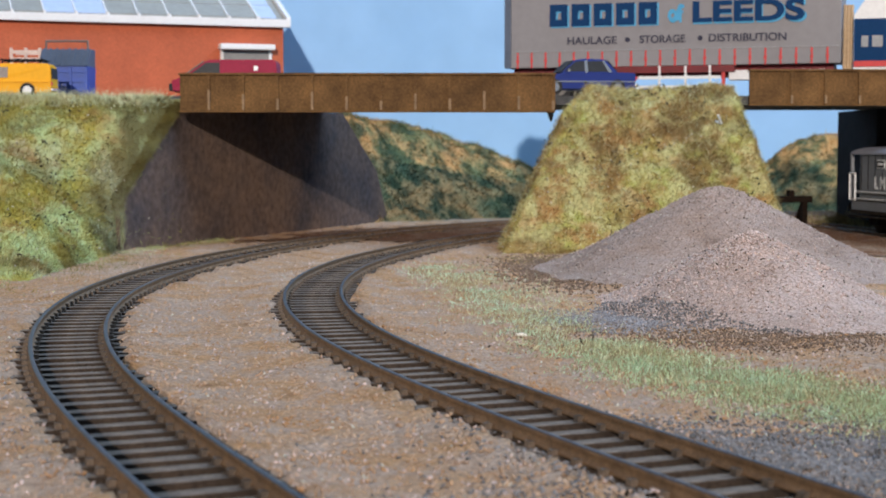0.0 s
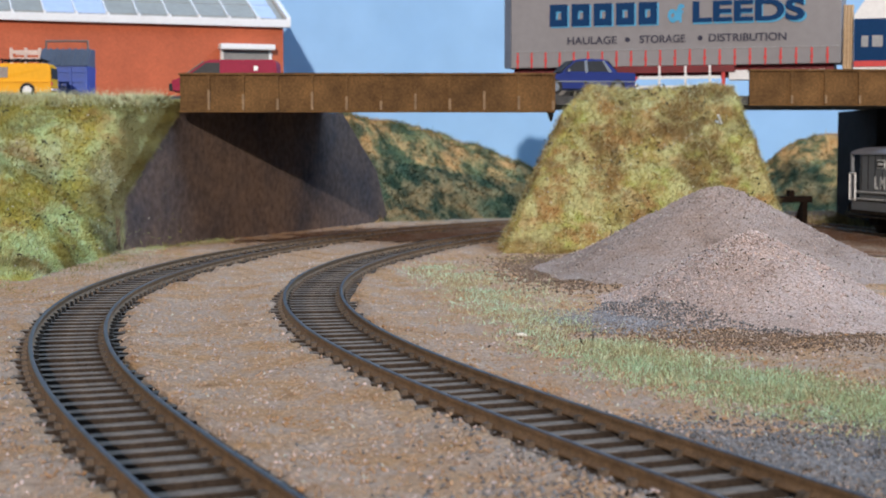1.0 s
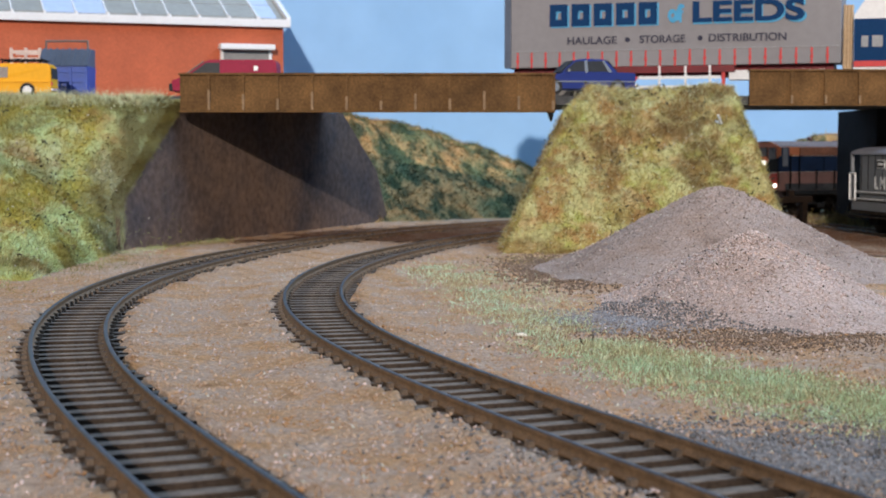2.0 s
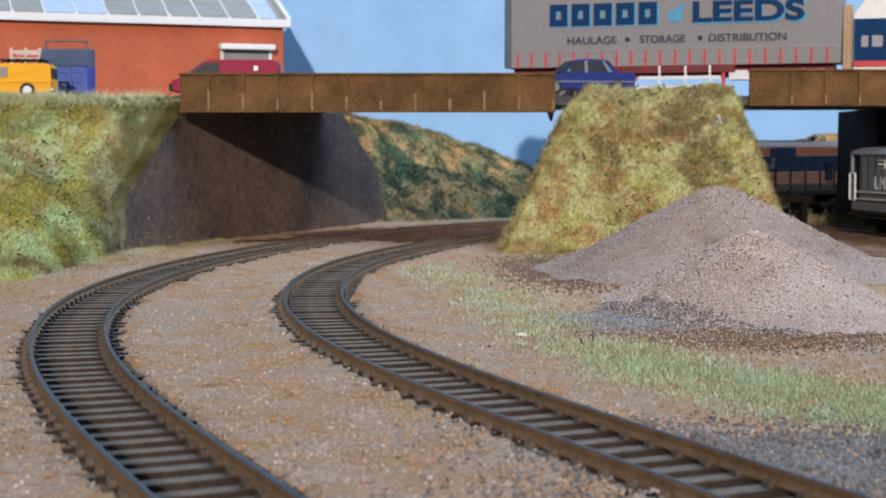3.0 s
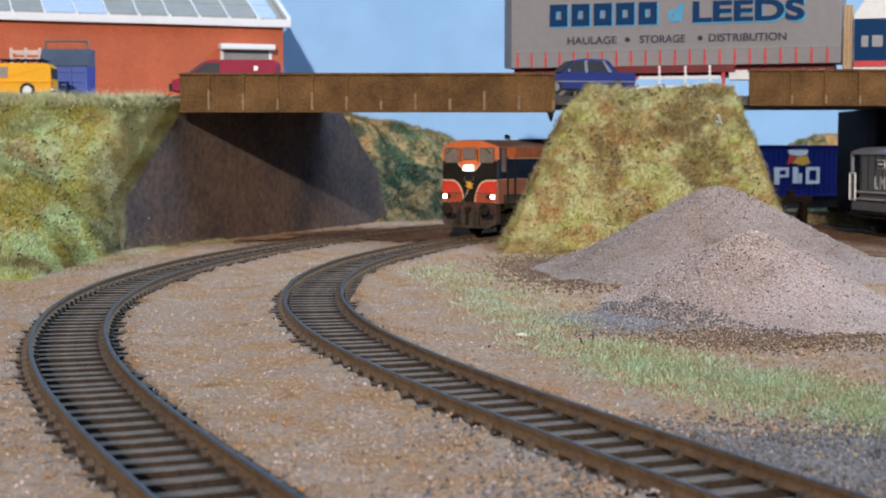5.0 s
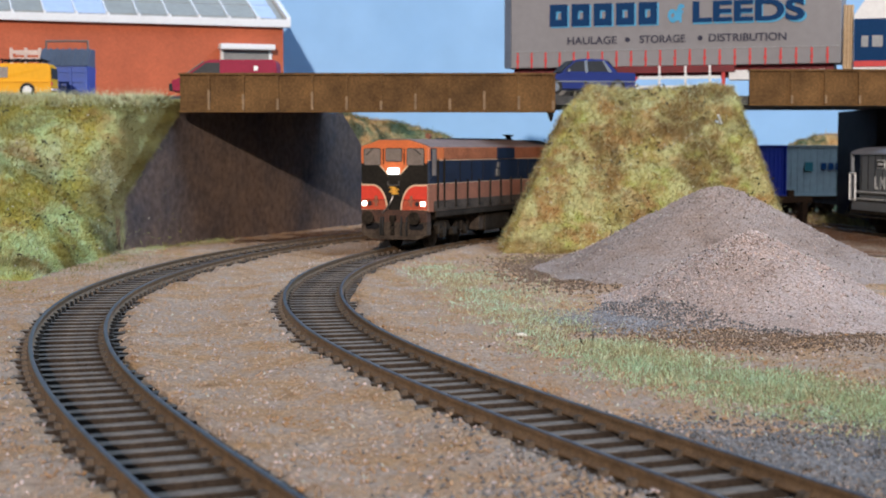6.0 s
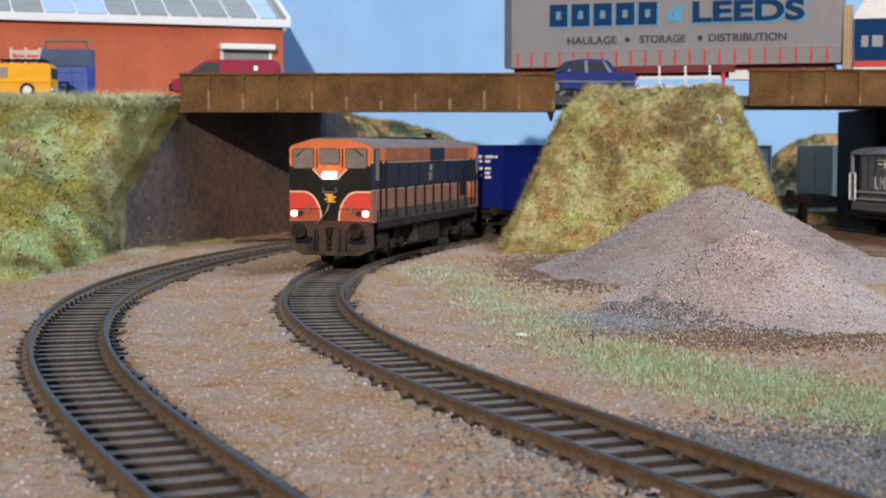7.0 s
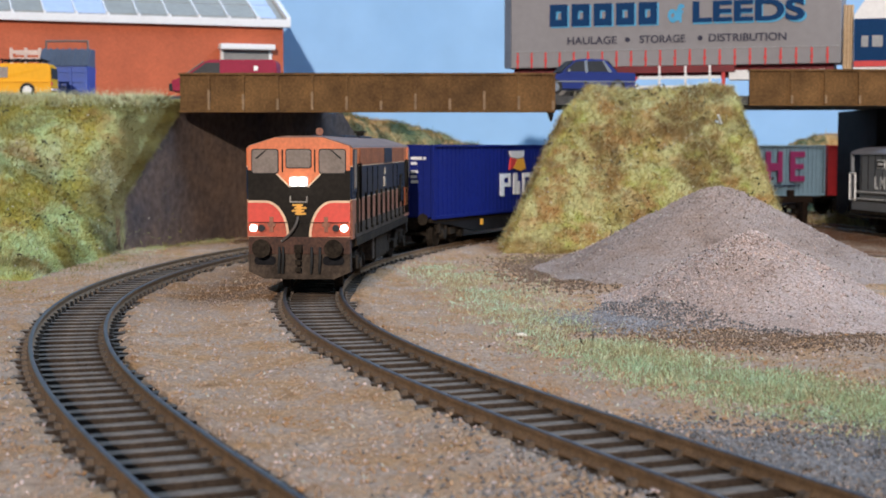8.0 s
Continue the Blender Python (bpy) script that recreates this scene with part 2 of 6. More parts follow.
# ---- the lines of track ----
class Line:
    """A centre line in plan: a start, a heading and a curvature that changes evenly between knots (s, k)."""

    def __init__(self, x, y, heading, knots, step=0.002):
        ks, kv = zip(*knots)
        self.s = np.arange(ks[0], ks[-1], step)
        kap = np.interp(self.s, ks, kv)
        self.h = heading + np.concatenate([[0], np.cumsum((kap[1:] + kap[:-1]) / 2 * step)])
        i0 = int(np.argmin(abs(self.s)))
        self.h -= self.h[i0] - heading
        cx, cy = np.cos(self.h), np.sin(self.h)
        self.x = np.concatenate([[0], np.cumsum((cx[1:] + cx[:-1]) / 2 * step)])
        self.y = np.concatenate([[0], np.cumsum((cy[1:] + cy[:-1]) / 2 * step)])
        self.x += x - self.x[i0]
        self.y += y - self.y[i0]

    def at(self, s, off=0.0):
        h = np.interp(s, self.s, self.h)
        return (np.interp(s, self.s, self.x) - off * math.sin(h), np.interp(s, self.s, self.y) + off * math.cos(h), h)

    def gap(self, px, py):
        """Distance of points from the line."""
        out = np.empty(len(px))
        lx, ly = self.x[::4].astype(np.float32), self.y[::4].astype(np.float32)
        for i in range(0, len(px), 4000):
            a, b = px[i:i + 4000, None].astype(np.float32), py[i:i + 4000, None].astype(np.float32)
            out[i:i + 4000] = np.sqrt(((a - lx) ** 2 + (b - ly) ** 2).min(1))
        return out


OUTER = Line(-0.0196, 0.1768, 1.9933, [(-0.12, 0.0), (0.0, -0.023), (0.167, -1.552), (0.333, -1.756), (0.5, -1.214), (0.667, -1.519), (0.833, -2.24), (0.95, -2.8), (1.08, -2.6), (1.13, 0.0), (1.9, 0)])
INNER = Line(0.0495, 0.1875, 1.9872, [(-0.14, 0.0), (0.0, 0.221), (0.2, -1.763), (0.4, -1.862), (0.6, -1.297), (0.7, -2.258), (0.8, -1.551), (0.9, -1.635), (1.0, -2.99), (1.1, -2.284), (1.25, 0.0), (2.6, 0)])
SIDING = Line(0.268, 0.60, radians(98.5), [(-0.25, 0), (0.0, 0.0), (0.2, 0.0), (0.25, 1.2), (0.32, 1.2)])
# ---- ground, backdrop and banks ----
def fbm(px, py, scale, seed, octaves=4):
    """Smooth noise on arrays of points, about -1 to 1."""
    rng = np.random.default_rng(seed)
    out, amp, tot = np.zeros_like(px, dtype=float), 1.0, 0.0
    for o in range(octaves):
        for _ in range(5):
            a, ph = rng.uniform(0, 2 * np.pi), rng.uniform(0, 2 * np.pi)
            k = scale * 2 ** o * rng.uniform(0.6, 1.4)
            out += amp / 5 * 1.6 * np.sin(k * (px * np.cos(a) + py * np.sin(a)) + ph + 1.3 * np.sin(k * 0.6 * (px * np.sin(a) - py * np.cos(a)) + 2 * ph))
        tot += amp
        amp *= 0.55
    return out / tot


def smoothstep(a, b, v):
    t = np.clip((v - a) / (b - a), 0, 1)
    return t * t * (3 - 2 * t)


def grid(name, x0, x1, y0, y1, nx, ny, height, material, keep=None):
    gx, gy = np.meshgrid(np.linspace(x0, x1, nx), np.linspace(y0, y1, ny))
    px, py = gx.ravel(), gy.ravel()
    pz = height(px, py)
    idx = np.arange(nx * ny).reshape(ny, nx)
    f = np.stack([idx[:-1, :-1], idx[:-1, 1:], idx[1:, 1:], idx[1:, :-1]], -1).reshape(-1, 4)
    if keep is not None:
        k = keep(px, py, pz)
        f = f[k[f].any(1)]
        used = np.unique(f)
        remap = -np.ones(nx * ny, int)
        remap[used] = np.arange(len(used))
        f, px, py, pz = remap[f], px[used], py[used], pz[used]
    return raw(name, np.stack([px, py, pz], -1), f, material, smooth=True)


def ground_height(px, py):
    z = GROUND + 0.0006 * fbm(px, py, 90, 3) + 0.0005 * fbm(px, py, 420, 4, 2)
    d = np.minimum(OUTER.gap(px, py), INNER.gap(px, py))
    d = np.minimum(d, SIDING.gap(px, py))
    z = np.where(d < 0.0120, GROUND - 0.0032, z + 0.0003 + 0.0015 * (1 - smoothstep(0.012, 0.030, d)))
    return z


ground = grid("ground", -0.75, 1.75, 0.04, 1.20, 760, 380, ground_height, M_BALLAST)
tagged(ground, "sandy brown ballast covering the layout board", "ground", kind="structure")

sky = part("backdrop", boxes((-1.0, 2.0, 1.20, 1.21, -0.05, 0.75)), M_SKY)
tagged(sky, "plain pale blue painted sky board", "backdrop", kind="structure")


def rail_mesh(line, off, s0, s1, name, parent):
    prof = [(-0.0009, -0.0025), (0.0009, -0.0025), (0.0009, -0.0021), (0.0003, -0.0018), (0.0003, -0.0009), (0.0005, -0.0007), (0.0005, -0.0001), (0.00042, 0.0),
            (-0.00042, 0.0), (-0.0005, -0.0001), (-0.0005, -0.0007), (-0.0003, -0.0009), (-0.0003, -0.0018), (-0.0009, -0.0021)]
    ss = np.arange(s0, s1, 0.005)
    vs, fs, k = [], [], len(prof)
    for s in ss:
        x, y, h = line.at(s, off)
        for u, z in prof:
            vs.append((x - u * math.sin(h), y + u * math.cos(h), z))
    tops = []
    for i in range(len(ss) - 1):
        for j in range(k):
            fs.append((i * k + j, i * k + (j + 1) % k, (i + 1) * k + (j + 1) % k, (i + 1) * k + j))
            tops.append(1 if j in (6, 7, 8) else 0)
    ob = raw(name, vs, fs, M_RAIL, parent)
    ob.data.materials.append(M_RAILTOP)
    ob.data.polygons.foreach_set("material_index", tops)
    return ob


def sleeper_mesh():
    bm = bmesh.new()
    box(bm, -0.0018, 0.0018, -0.0136, 0.0136, -0.0062, -0.0026, bevel=0.0002)
    for sy in (-1, 1):
        for o in (-1, 1):
            box(bm, -0.0008, 0.0008, sy * 0.0088 + o * 0.0013 - 0.0006, sy * 0.0088 + o * 0.0013 + 0.0006, -0.0027, -0.0016)
    me = bpy.data.meshes.new("sleeper")
    bm.to_mesh(me)
    bm.free()
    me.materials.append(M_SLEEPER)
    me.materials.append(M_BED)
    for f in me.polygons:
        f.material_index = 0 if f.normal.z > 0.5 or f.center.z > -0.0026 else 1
    return me


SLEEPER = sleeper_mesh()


def track(line, s0, s1, label):
    t = thing("railway_track", Matrix.Identity(4), label, "railway track", kind="structure")
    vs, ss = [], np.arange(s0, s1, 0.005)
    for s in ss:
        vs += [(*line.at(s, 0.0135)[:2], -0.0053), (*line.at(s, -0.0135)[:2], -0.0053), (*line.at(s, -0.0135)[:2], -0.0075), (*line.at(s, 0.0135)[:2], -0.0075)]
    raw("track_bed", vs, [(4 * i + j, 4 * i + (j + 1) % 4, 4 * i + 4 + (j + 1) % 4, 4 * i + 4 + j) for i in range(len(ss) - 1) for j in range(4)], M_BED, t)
    for off in (0.00875, -0.00875):
        rail_mesh(line, off, s0, s1, "rail", t)
    rng = random.Random(5)
    for s in np.arange(s0 + 0.003, s1, 0.0080):
        x, y, h = line.at(s)
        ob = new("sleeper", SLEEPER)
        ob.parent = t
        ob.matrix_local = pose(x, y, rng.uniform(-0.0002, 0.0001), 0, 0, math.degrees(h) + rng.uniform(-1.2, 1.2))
    return t


track(OUTER, -0.11, 1.7, "curved model railway track with dark rails, weathered sleepers")
track(INNER, -0.13, 2.2, "curved inner model railway track with rusty rails")
track(SIDING, -0.2, 0.315, "short siding track ending at a buffer stop")



def patch(name, x0, x1, y0, y1, step, mask, material, label):
    """A thin spread of other soil lying on the ground, with an uneven edge."""
    ob = grid(name, x0, x1, y0, y1, int((x1 - x0) / step), int((y1 - y0) / step), lambda a, b: ground_height(a, b) + 0.0006, material, lambda a, b, c: mask(a, b))
    return tagged(ob, label, "soil", kind="structure")


patch("dirt_patch_siding", 0.11, 0.42, 0.64, 1.0, 0.002, lambda a, b: (SIDING.gap(a, b) > 0.0135) & (INNER.gap(a, b) > 0.0135) & (a > 0.135 + 0.02 * fbm(a, b, 90, 83)) & (b > 0.68 + 0.02 * fbm(a, b, 90, 84)),
      M_RUSTSHEET, "rust-brown dirt round the siding")
patch("rust_patch", -0.15, 0.10, 0.74, 1.04, 0.002, lambda a, b: (OUTER.gap(a, b) > 0.0135) & (INNER.gap(a, b) > 0.0135) & (OUTER.gap(a, b) < 0.045 + 0.015 * fbm(a, b, 90, 86)) & (b > 0.78 + 0.02 * fbm(a, b, 90, 87)),
      M_RUSTSHEET, "rust-brown stained ballast by the wall")

# ---- banks ----
WALL_A, WALL_B = Vector((-0.153, 0.714)), Vector((-0.0346, 0.9937))
WALL_D = (WALL_B - WALL_A).normalized()
WALL_N = Vector((-WALL_D.y, WALL_D.x))


def left_bank_height(px, py):
    # the foot runs along the outer line, then against the abutment wall
    foot = 0.545 + 0.007 * fbm(px, py, 60, 11)
    t1 = np.clip((py - foot) / (0.752 - foot), 0, 1)
    wall_x = WALL_A.x + (py - WALL_A.y) * WALL_D.x / WALL_D.y
    k = smoothstep(0.690, 0.730, py)
    edge = (-0.150 + 0.004 * fbm(px, py, 70, 13)) * (1 - k) + (wall_x - 0.0008) * k
    t2 = np.clip((edge - px) / (0.050 * (1 - k) + 0.004 * k), 0, 1)
    a1, a2 = t1 ** 1.1, t2 ** 0.9
    t = a1 * a2 / np.maximum(a1 + a2 - a1 * a2, 1e-6)
    z = (ROAD - 0.0005 - GROUND) * t
    return GROUND - 0.002 + z + (0.0034 * fbm(px, py, 110, 12) + 0.0014 * fbm(px, py, 420, 14, 2)) * smoothstep(0.0, 0.012, z) * (1 - 0.75 * smoothstep(0.93, 1, t1))


left_bank = grid("embankment_west", -0.60, -0.100, 0.48, 0.79, 420, 260, left_bank_height, M_FIBRE_WEST)
tagged(left_bank, "steep grassy embankment in mottled green and straw", "embankment", kind="structure")


def mound_height(px, py):
    # a block of earth with steep grassy sides
    n = 0.006 * fbm(px, py, 70, 21)
    z_front = (py - 0.690 - n) / 0.082
    z_left = np.clip((px - (0.025 + 0.5 * np.maximum(py - 0.758, 0)) - n * 0.4) / 0.040, 0, 1) ** 1.35
    z_right = (0.1585 - px + n * 0.4) / 0.0120
    t = np.clip(np.minimum(np.minimum(z_front, z_left), z_right), 0, 1) ** 0.85
    lip = 0.0030 - 0.0052 * smoothstep(0.776, 0.790, py)
    return GROUND - 0.003 + (ROAD + lip - GROUND + 0.003) * t + (0.0024 * fbm(px, py, 160, 22) + 0.0014 * fbm(px, py, 520, 23, 2)) * smoothstep(0, 0.15, t) * (1 - smoothstep(0.775, 0.785, py))


mound = grid("embankment_middle", 0.0, 0.20, 0.665, 0.905, 220, 260, mound_height, M_FIBRE)
tagged(mound, "tall steep-sided mound of straw and green turf", "embankment", kind="structure")


def far_bank_height(px, py):
    ridge = np.interp(px, [-0.2, -0.064, -0.02, 0.03, 0.066, 0.14, 0.22, 0.25, 0.276, 0.32, 0.5, 1.3], [0.070, 0.067, 0.059, 0.043, 0.031, 0.022, 0.024, 0.034, 0.054, 0.056, 0.05, 0.05])
    foot = np.interp(px, [-0.2, -0.06, -0.035, 0.02, 0.10, 0.16, 0.22, 0.27, 0.4, 1.3], [0.94, 0.95, 0.985, 1.025, 1.07, 1.10, 1.115, 1.105, 1.10, 1.10]) + 0.006 * fbm(px, py, 60, 31)
    t = np.clip((py - foot) / 0.07, 0, 1)
    z = GROUND - 0.003 + (ridge - GROUND) * t ** 0.9 + (0.0060 * fbm(px, py, 85, 32) + 0.0022 * fbm(px, py, 330, 33, 2)) * smoothstep(0, 0.2, t)
    return z


far_bank = grid("embankment_north", -0.10, 1.3, 0.93, 1.198, 330, 90, far_bank_height, M_FIBRE_FAR)
tagged(far_bank, "dark green and russet grass bank behind the lines", "embankment", kind="structure")

# ---- retaining wall under the bridge, pier, deck and girders ----
def wall_west():
    full = (WALL_B - WALL_A).length
    out = [(0.0, -0.008), (full, -0.008), (full - 0.02, 0.03), (0.236, 0.0655), (0.055, 0.0655), (0.004, 0.022)]
    bm = bmesh.new()
    f = [bm.verts.new((*(WALL_A + WALL_D * u), z)) for u, z in out]
    k = [bm.verts.new((*(WALL_A + WALL_D * u + WALL_N * 0.004), z)) for u, z in out]
    bm.faces.new(f)
    bm.faces.new(k[::-1])
    n = len(out)
    for i in range(n):
        bm.faces.new((f[i], k[i], k[(i + 1) % n], f[(i + 1) % n]))
    bmesh.ops.recalc_face_normals(bm, faces=bm.faces)
    return bm


tagged(part("wall_abutment", wall_west(), M_CONCRETE), "grimy grey-brown plastered bridge abutment wall", "retaining wall", kind="structure")
tagged(part("wall_pier", boxes((0.2455, 0.50, 0.865, 0.952, -0.008, 0.0668), bevel=0.001), M_BLACK), "near-black bridge pier", "bridge pier", kind="structure")
tagged(part("pavement_yard", boxes((-0.75, -0.088, 0.907, 1.195, -0.0075, ROAD)), M_ROAD), "grey concrete yard behind the road", "yard", kind="structure")
tagged(part("road", boxes((-0.087, 0.75, 0.790, 0.9065, 0.0668, ROAD), (-0.70, -0.087, 0.790, 0.9065, 0.0668, ROAD), (-0.130, 0.057, 0.7605, 0.790, 0.0668, ROAD)), M_ROAD), "dark grey road over the railway", "road", kind="structure")


M_WORN = mat("pale_chipped_rust", (0.26, 0.17, 0.095), 0.8, 0, 0.3, 200)


def girder(x0, x1, y, z0, z1, first, pitch, label):
    g = thing("bridge_girder", pose(x0, y, z0), label, "bridge girder")
    L, Hh = x1 - x0, z1 - z0
    part("web", boxes((0, L, 0.0, 0.0016, 0.0008, Hh - 0.0011), bevel=0.0001), M_GIRDER, g)
    part("top_flange", boxes((-0.0004, L + 0.0004, -0.0016, 0.0030, Hh - 0.0011, Hh), bevel=0.0002), M_GIRDER, g)
    part("bottom_flange", boxes((-0.0002, L + 0.0002, -0.0013, 0.0028, 0, 0.0008), bevel=0.0002), M_GIRDER, g)
    x = first
    while x < L:
        bm = boxes((x - 0.0006, x + 0.0006, -0.0014, 0.0, 0.0008, Hh - 0.0011))
        prism(bm, [(x - 0.0014, Hh - 0.0011), (x + 0.0014, Hh - 0.0011), (x + 0.0006, Hh - 0.0030), (x - 0.0006, Hh - 0.0030)], "y", -0.0012, -0.0001)
        part("stiffener", bm, M_GIRDER, g)
        part("worn_edge", boxes((x - 0.0005, x + 0.0007, -0.0016, -0.0012, 0.0012, 0.0012 + Hh * (0.22 + 0.3 * ((x * 977) % 1)))), M_WORN, g, "pale chipped edge")
        x += pitch
    return g


front_girder = girder(-0.1300, 0.0555, 0.757, 0.0622, 0.0816, 0.0143, 0.0170, "rust-brown plate girder with upright stiffeners on the road bridge")
girder(0.1572, 0.42, 0.786, 0.0662, 0.0849, 0.0215, 0.0174, "rust-brown plate girder of the second road bridge")


hook = bmesh.new()
prism(hook, [(0.1815, 0.0), (0.1850, 0.0), (0.1840, -0.0042), (0.1832, -0.0045)], "y", 0.0004, 0.0020)
part("hanging_bracket", hook, M_BLACK, front_girder, "black bracket under the girder")

# ---- gravel heaps ----
def heap(cx, cy, rx, ry, h, seed, material, label, e=0.011):
    n, m = 120, 56
    vs, fs = [], []
    ang = np.linspace(0, 2 * np.pi, n, endpoint=False)
    for j in range(m + 1):
        q = j / m
        rr = q * (1 + 0.09 * fbm(np.cos(ang) * 0.5, np.sin(ang) * 0.5, 5, seed, 2))
        px, py = cx + rx * rr * np.cos(ang), cy + ry * rr * np.sin(ang)
        prof = 1 - (math.sqrt(q * q + e) - math.sqrt(e)) / (math.sqrt(1 + e) - math.sqrt(e))
        prof = prof - 0.17 * math.sin(math.pi * q) * q
        z = GROUND - 0.0015 + (h + 0.0015) * prof + (0.0011 * fbm(px, py, 150, seed + 1) + 0.0005 * fbm(px, py, 900, seed + 2, 2)) * min(1, 6 * q)
        vs += list(zip(px, py, z))
    for j in range(m):
        for i in range(n):
            fs.append((j * n + i, j * n + (i + 1) % n, (j + 1) * n + (i + 1) % n, (j + 1) * n + i))
    ob = raw("spoil_tip", vs, fs, material, smooth=True)
    return tagged(ob, label, "gravel pile", "gravel piles by the line")


PILES = [heap(0.1085, 0.600, 0.079, 0.085, 0.0330, 41, M_HEAP_SHADED, "large pile of pinkish grey gravel"),
         heap(0.0940, 0.462, 0.055, 0.074, 0.0232, 51, M_HEAP, "smaller pile of pinkish grey gravel spilled before the large one", e=0.006)]
# ---- materials of the vehicles and buildings ----
M_ORANGE = mat("faded_orange_paint", (0.70, 0.175, 0.052), 0.45, 0, 0.12, 90, fine=900)
M_RED = mat("bright_red_paint", (0.72, 0.055, 0.030), 0.42, 0, 0.08, 90)
M_CREAM = mat("cream_lining", (0.78, 0.55, 0.36), 0.5, 0, 0.1, 200)
M_NAVY = mat("blue_black_paint", (0.014, 0.023, 0.045), 0.5, 0, 0.25, 80, fine=900, spec=0.2)
M_NOSE = mat("brown_black_paint", (0.018, 0.015, 0.012), 0.7, 0, 0.25, 80, spec=0.15)
M_RUSTBAND = mat("dusty_orange_brown", (0.31, 0.115, 0.065), 0.6, 0, 0.25, 90, fine=900)
M_GRIME = mat("brown_underframe_dirt", (0.030, 0.023, 0.017), 0.9, 0, 0.4, 150, bump=0.0001, spec=0.12)
M_ROOF = mat("dusty_brown_roof", (0.20, 0.125, 0.10), 0.7, 0, 0.2, 60)
M_GLASS_DUST = mat("dusty_cab_window", (0.22, 0.18, 0.155), 0.42, 0, 0.15, 120, spec=0.25)
M_DARKGLASS = mat("dark_window", (0.03, 0.032, 0.036), 0.5, 0, 0.1, 50, spec=0.15)
M_RUBBER = mat("black_rubber", (0.018, 0.018, 0.018), 0.75, 0, 0.2, 200)
M_STEEL = mat("dull_steel", (0.28, 0.26, 0.24), 0.4, 0.8, 0.2, 300)
M_CHROME = mat("bright_trim", (0.75, 0.76, 0.78), 0.22, 0.85, 0.05, 200)
M_YELLOWMARK = mat("golden_yellow_paint", (0.85, 0.42, 0.05), 0.5, 0, 0.08, 200)
M_BLUEBOX = mat("royal_blue_container", (0.005, 0.014, 0.15), 0.6, 0, 0.10, 40, fine=500, spec=0.2)
M_GREYBOX = mat("pale_grey_container", (0.27, 0.32, 0.32), 0.5, 0, 0.08, 40)
M_WHITEBOX = mat("off_white_container", (0.38, 0.42, 0.37), 0.5, 0, 0.06, 40)
M_MAGENTA = mat("magenta_paint", (0.55, 0.02, 0.10), 0.5, 0, 0.05, 80)
M_TEAL = mat("dark_teal_paint", (0.02, 0.14, 0.16), 0.5, 0, 0.05, 80)
M_REDBOX = mat("red_container", (0.60, 0.020, 0.014), 0.5, 0, 0.08, 40)
M_TRAILER = mat("grey_curtain", (0.275, 0.265, 0.275), 0.7, 0, 0.05, 25, fine=250, spec=0.15)
M_SIGN = mat("dark_blue_lettering", (0.010, 0.045, 0.13), 0.8, 0, 0.05, 80, spec=0.1)
M_SIGNEDGE = mat("light_blue_edging", (0.10, 0.38, 0.62), 0.8, 0, 0.05, 80, spec=0.1)
M_GREYINK = mat("slate_lettering", (0.05, 0.05, 0.075), 0.8, 0, 0.05, 80, spec=0.1)
M_STRAP = mat("red_strap", (0.62, 0.05, 0.05), 0.6, 0, 0.1, 80)
M_CARBLUE = mat("metallic_blue_paint", (0.016, 0.034, 0.19), 0.36, 0.1, 0.06, 80, spec=0.35)
M_CARYELLOW = mat("yellow_van_paint", (0.85, 0.40, 0.006), 0.55, 0, 0.04, 60, spec=0.2)
M_CARRED = mat("crimson_van_paint", (0.30, 0.008, 0.045), 0.55, 0, 0.06, 60, spec=0.2)
M_SKIPBLUE = mat("blue_skip_paint", (0.012, 0.065, 0.36), 0.5, 0, 0.12, 60)
M_SKIPLID = mat("grey_blue_lid", (0.085, 0.11, 0.16), 0.5, 0, 0.12, 60)
M_VANGREY = mat("wagon_grey_paint", (0.20, 0.21, 0.23), 0.6, 0, 0.1, 60, fine=600)
M_VANROOF = mat("pale_grey_roof", (0.27, 0.27, 0.31), 0.7, 0, 0.1, 60)
M_TIMBER = mat("dark_brown_timber", (0.016, 0.010, 0.007), 0.9, 0, 0.35, 120, spec=0.1)
M_ROOFPANEL = mat("grey_roof_sheet", (0.33, 0.33, 0.30), 0.55, 0, 0.08, 25)
M_GLAZING = mat("pale_roof_light", (0.50, 0.60, 0.80), 0.35, 0, 0.08, 25)
M_SHUTTER = mat("grey_shutter", (0.30, 0.31, 0.32), 0.5, 0, 0.08, 60)
M_CHASSIS = mat("dark_red_chassis", (0.16, 0.010, 0.014), 0.6, 0, 0.2, 80)
M_TAN = mat("tan_hose", (0.50, 0.36, 0.22), 0.6, 0, 0.1, 60)
M_BEAM = mat("grimy_red_brown", (0.075, 0.034, 0.022), 0.8, 0, 0.4, 120)
M_SKIRT = mat("dusty_brown_skirt", (0.055, 0.042, 0.033), 0.85, 0, 0.35, 120, spec=0.15, second=(0.105, 0.078, 0.06))
M_SIDEORANGE = mat("sooty_orange_paint", (0.36, 0.115, 0.05), 0.65, 0, 0.3, 70, fine=700, spec=0.2)
M_PALLET = mat("pale_pinkish_timber", (0.66, 0.52, 0.46), 0.7, 0, 0.15, 120)
M_LAMP = glow("lit_headlamp", (1.0, 0.96, 0.90), 4.5)


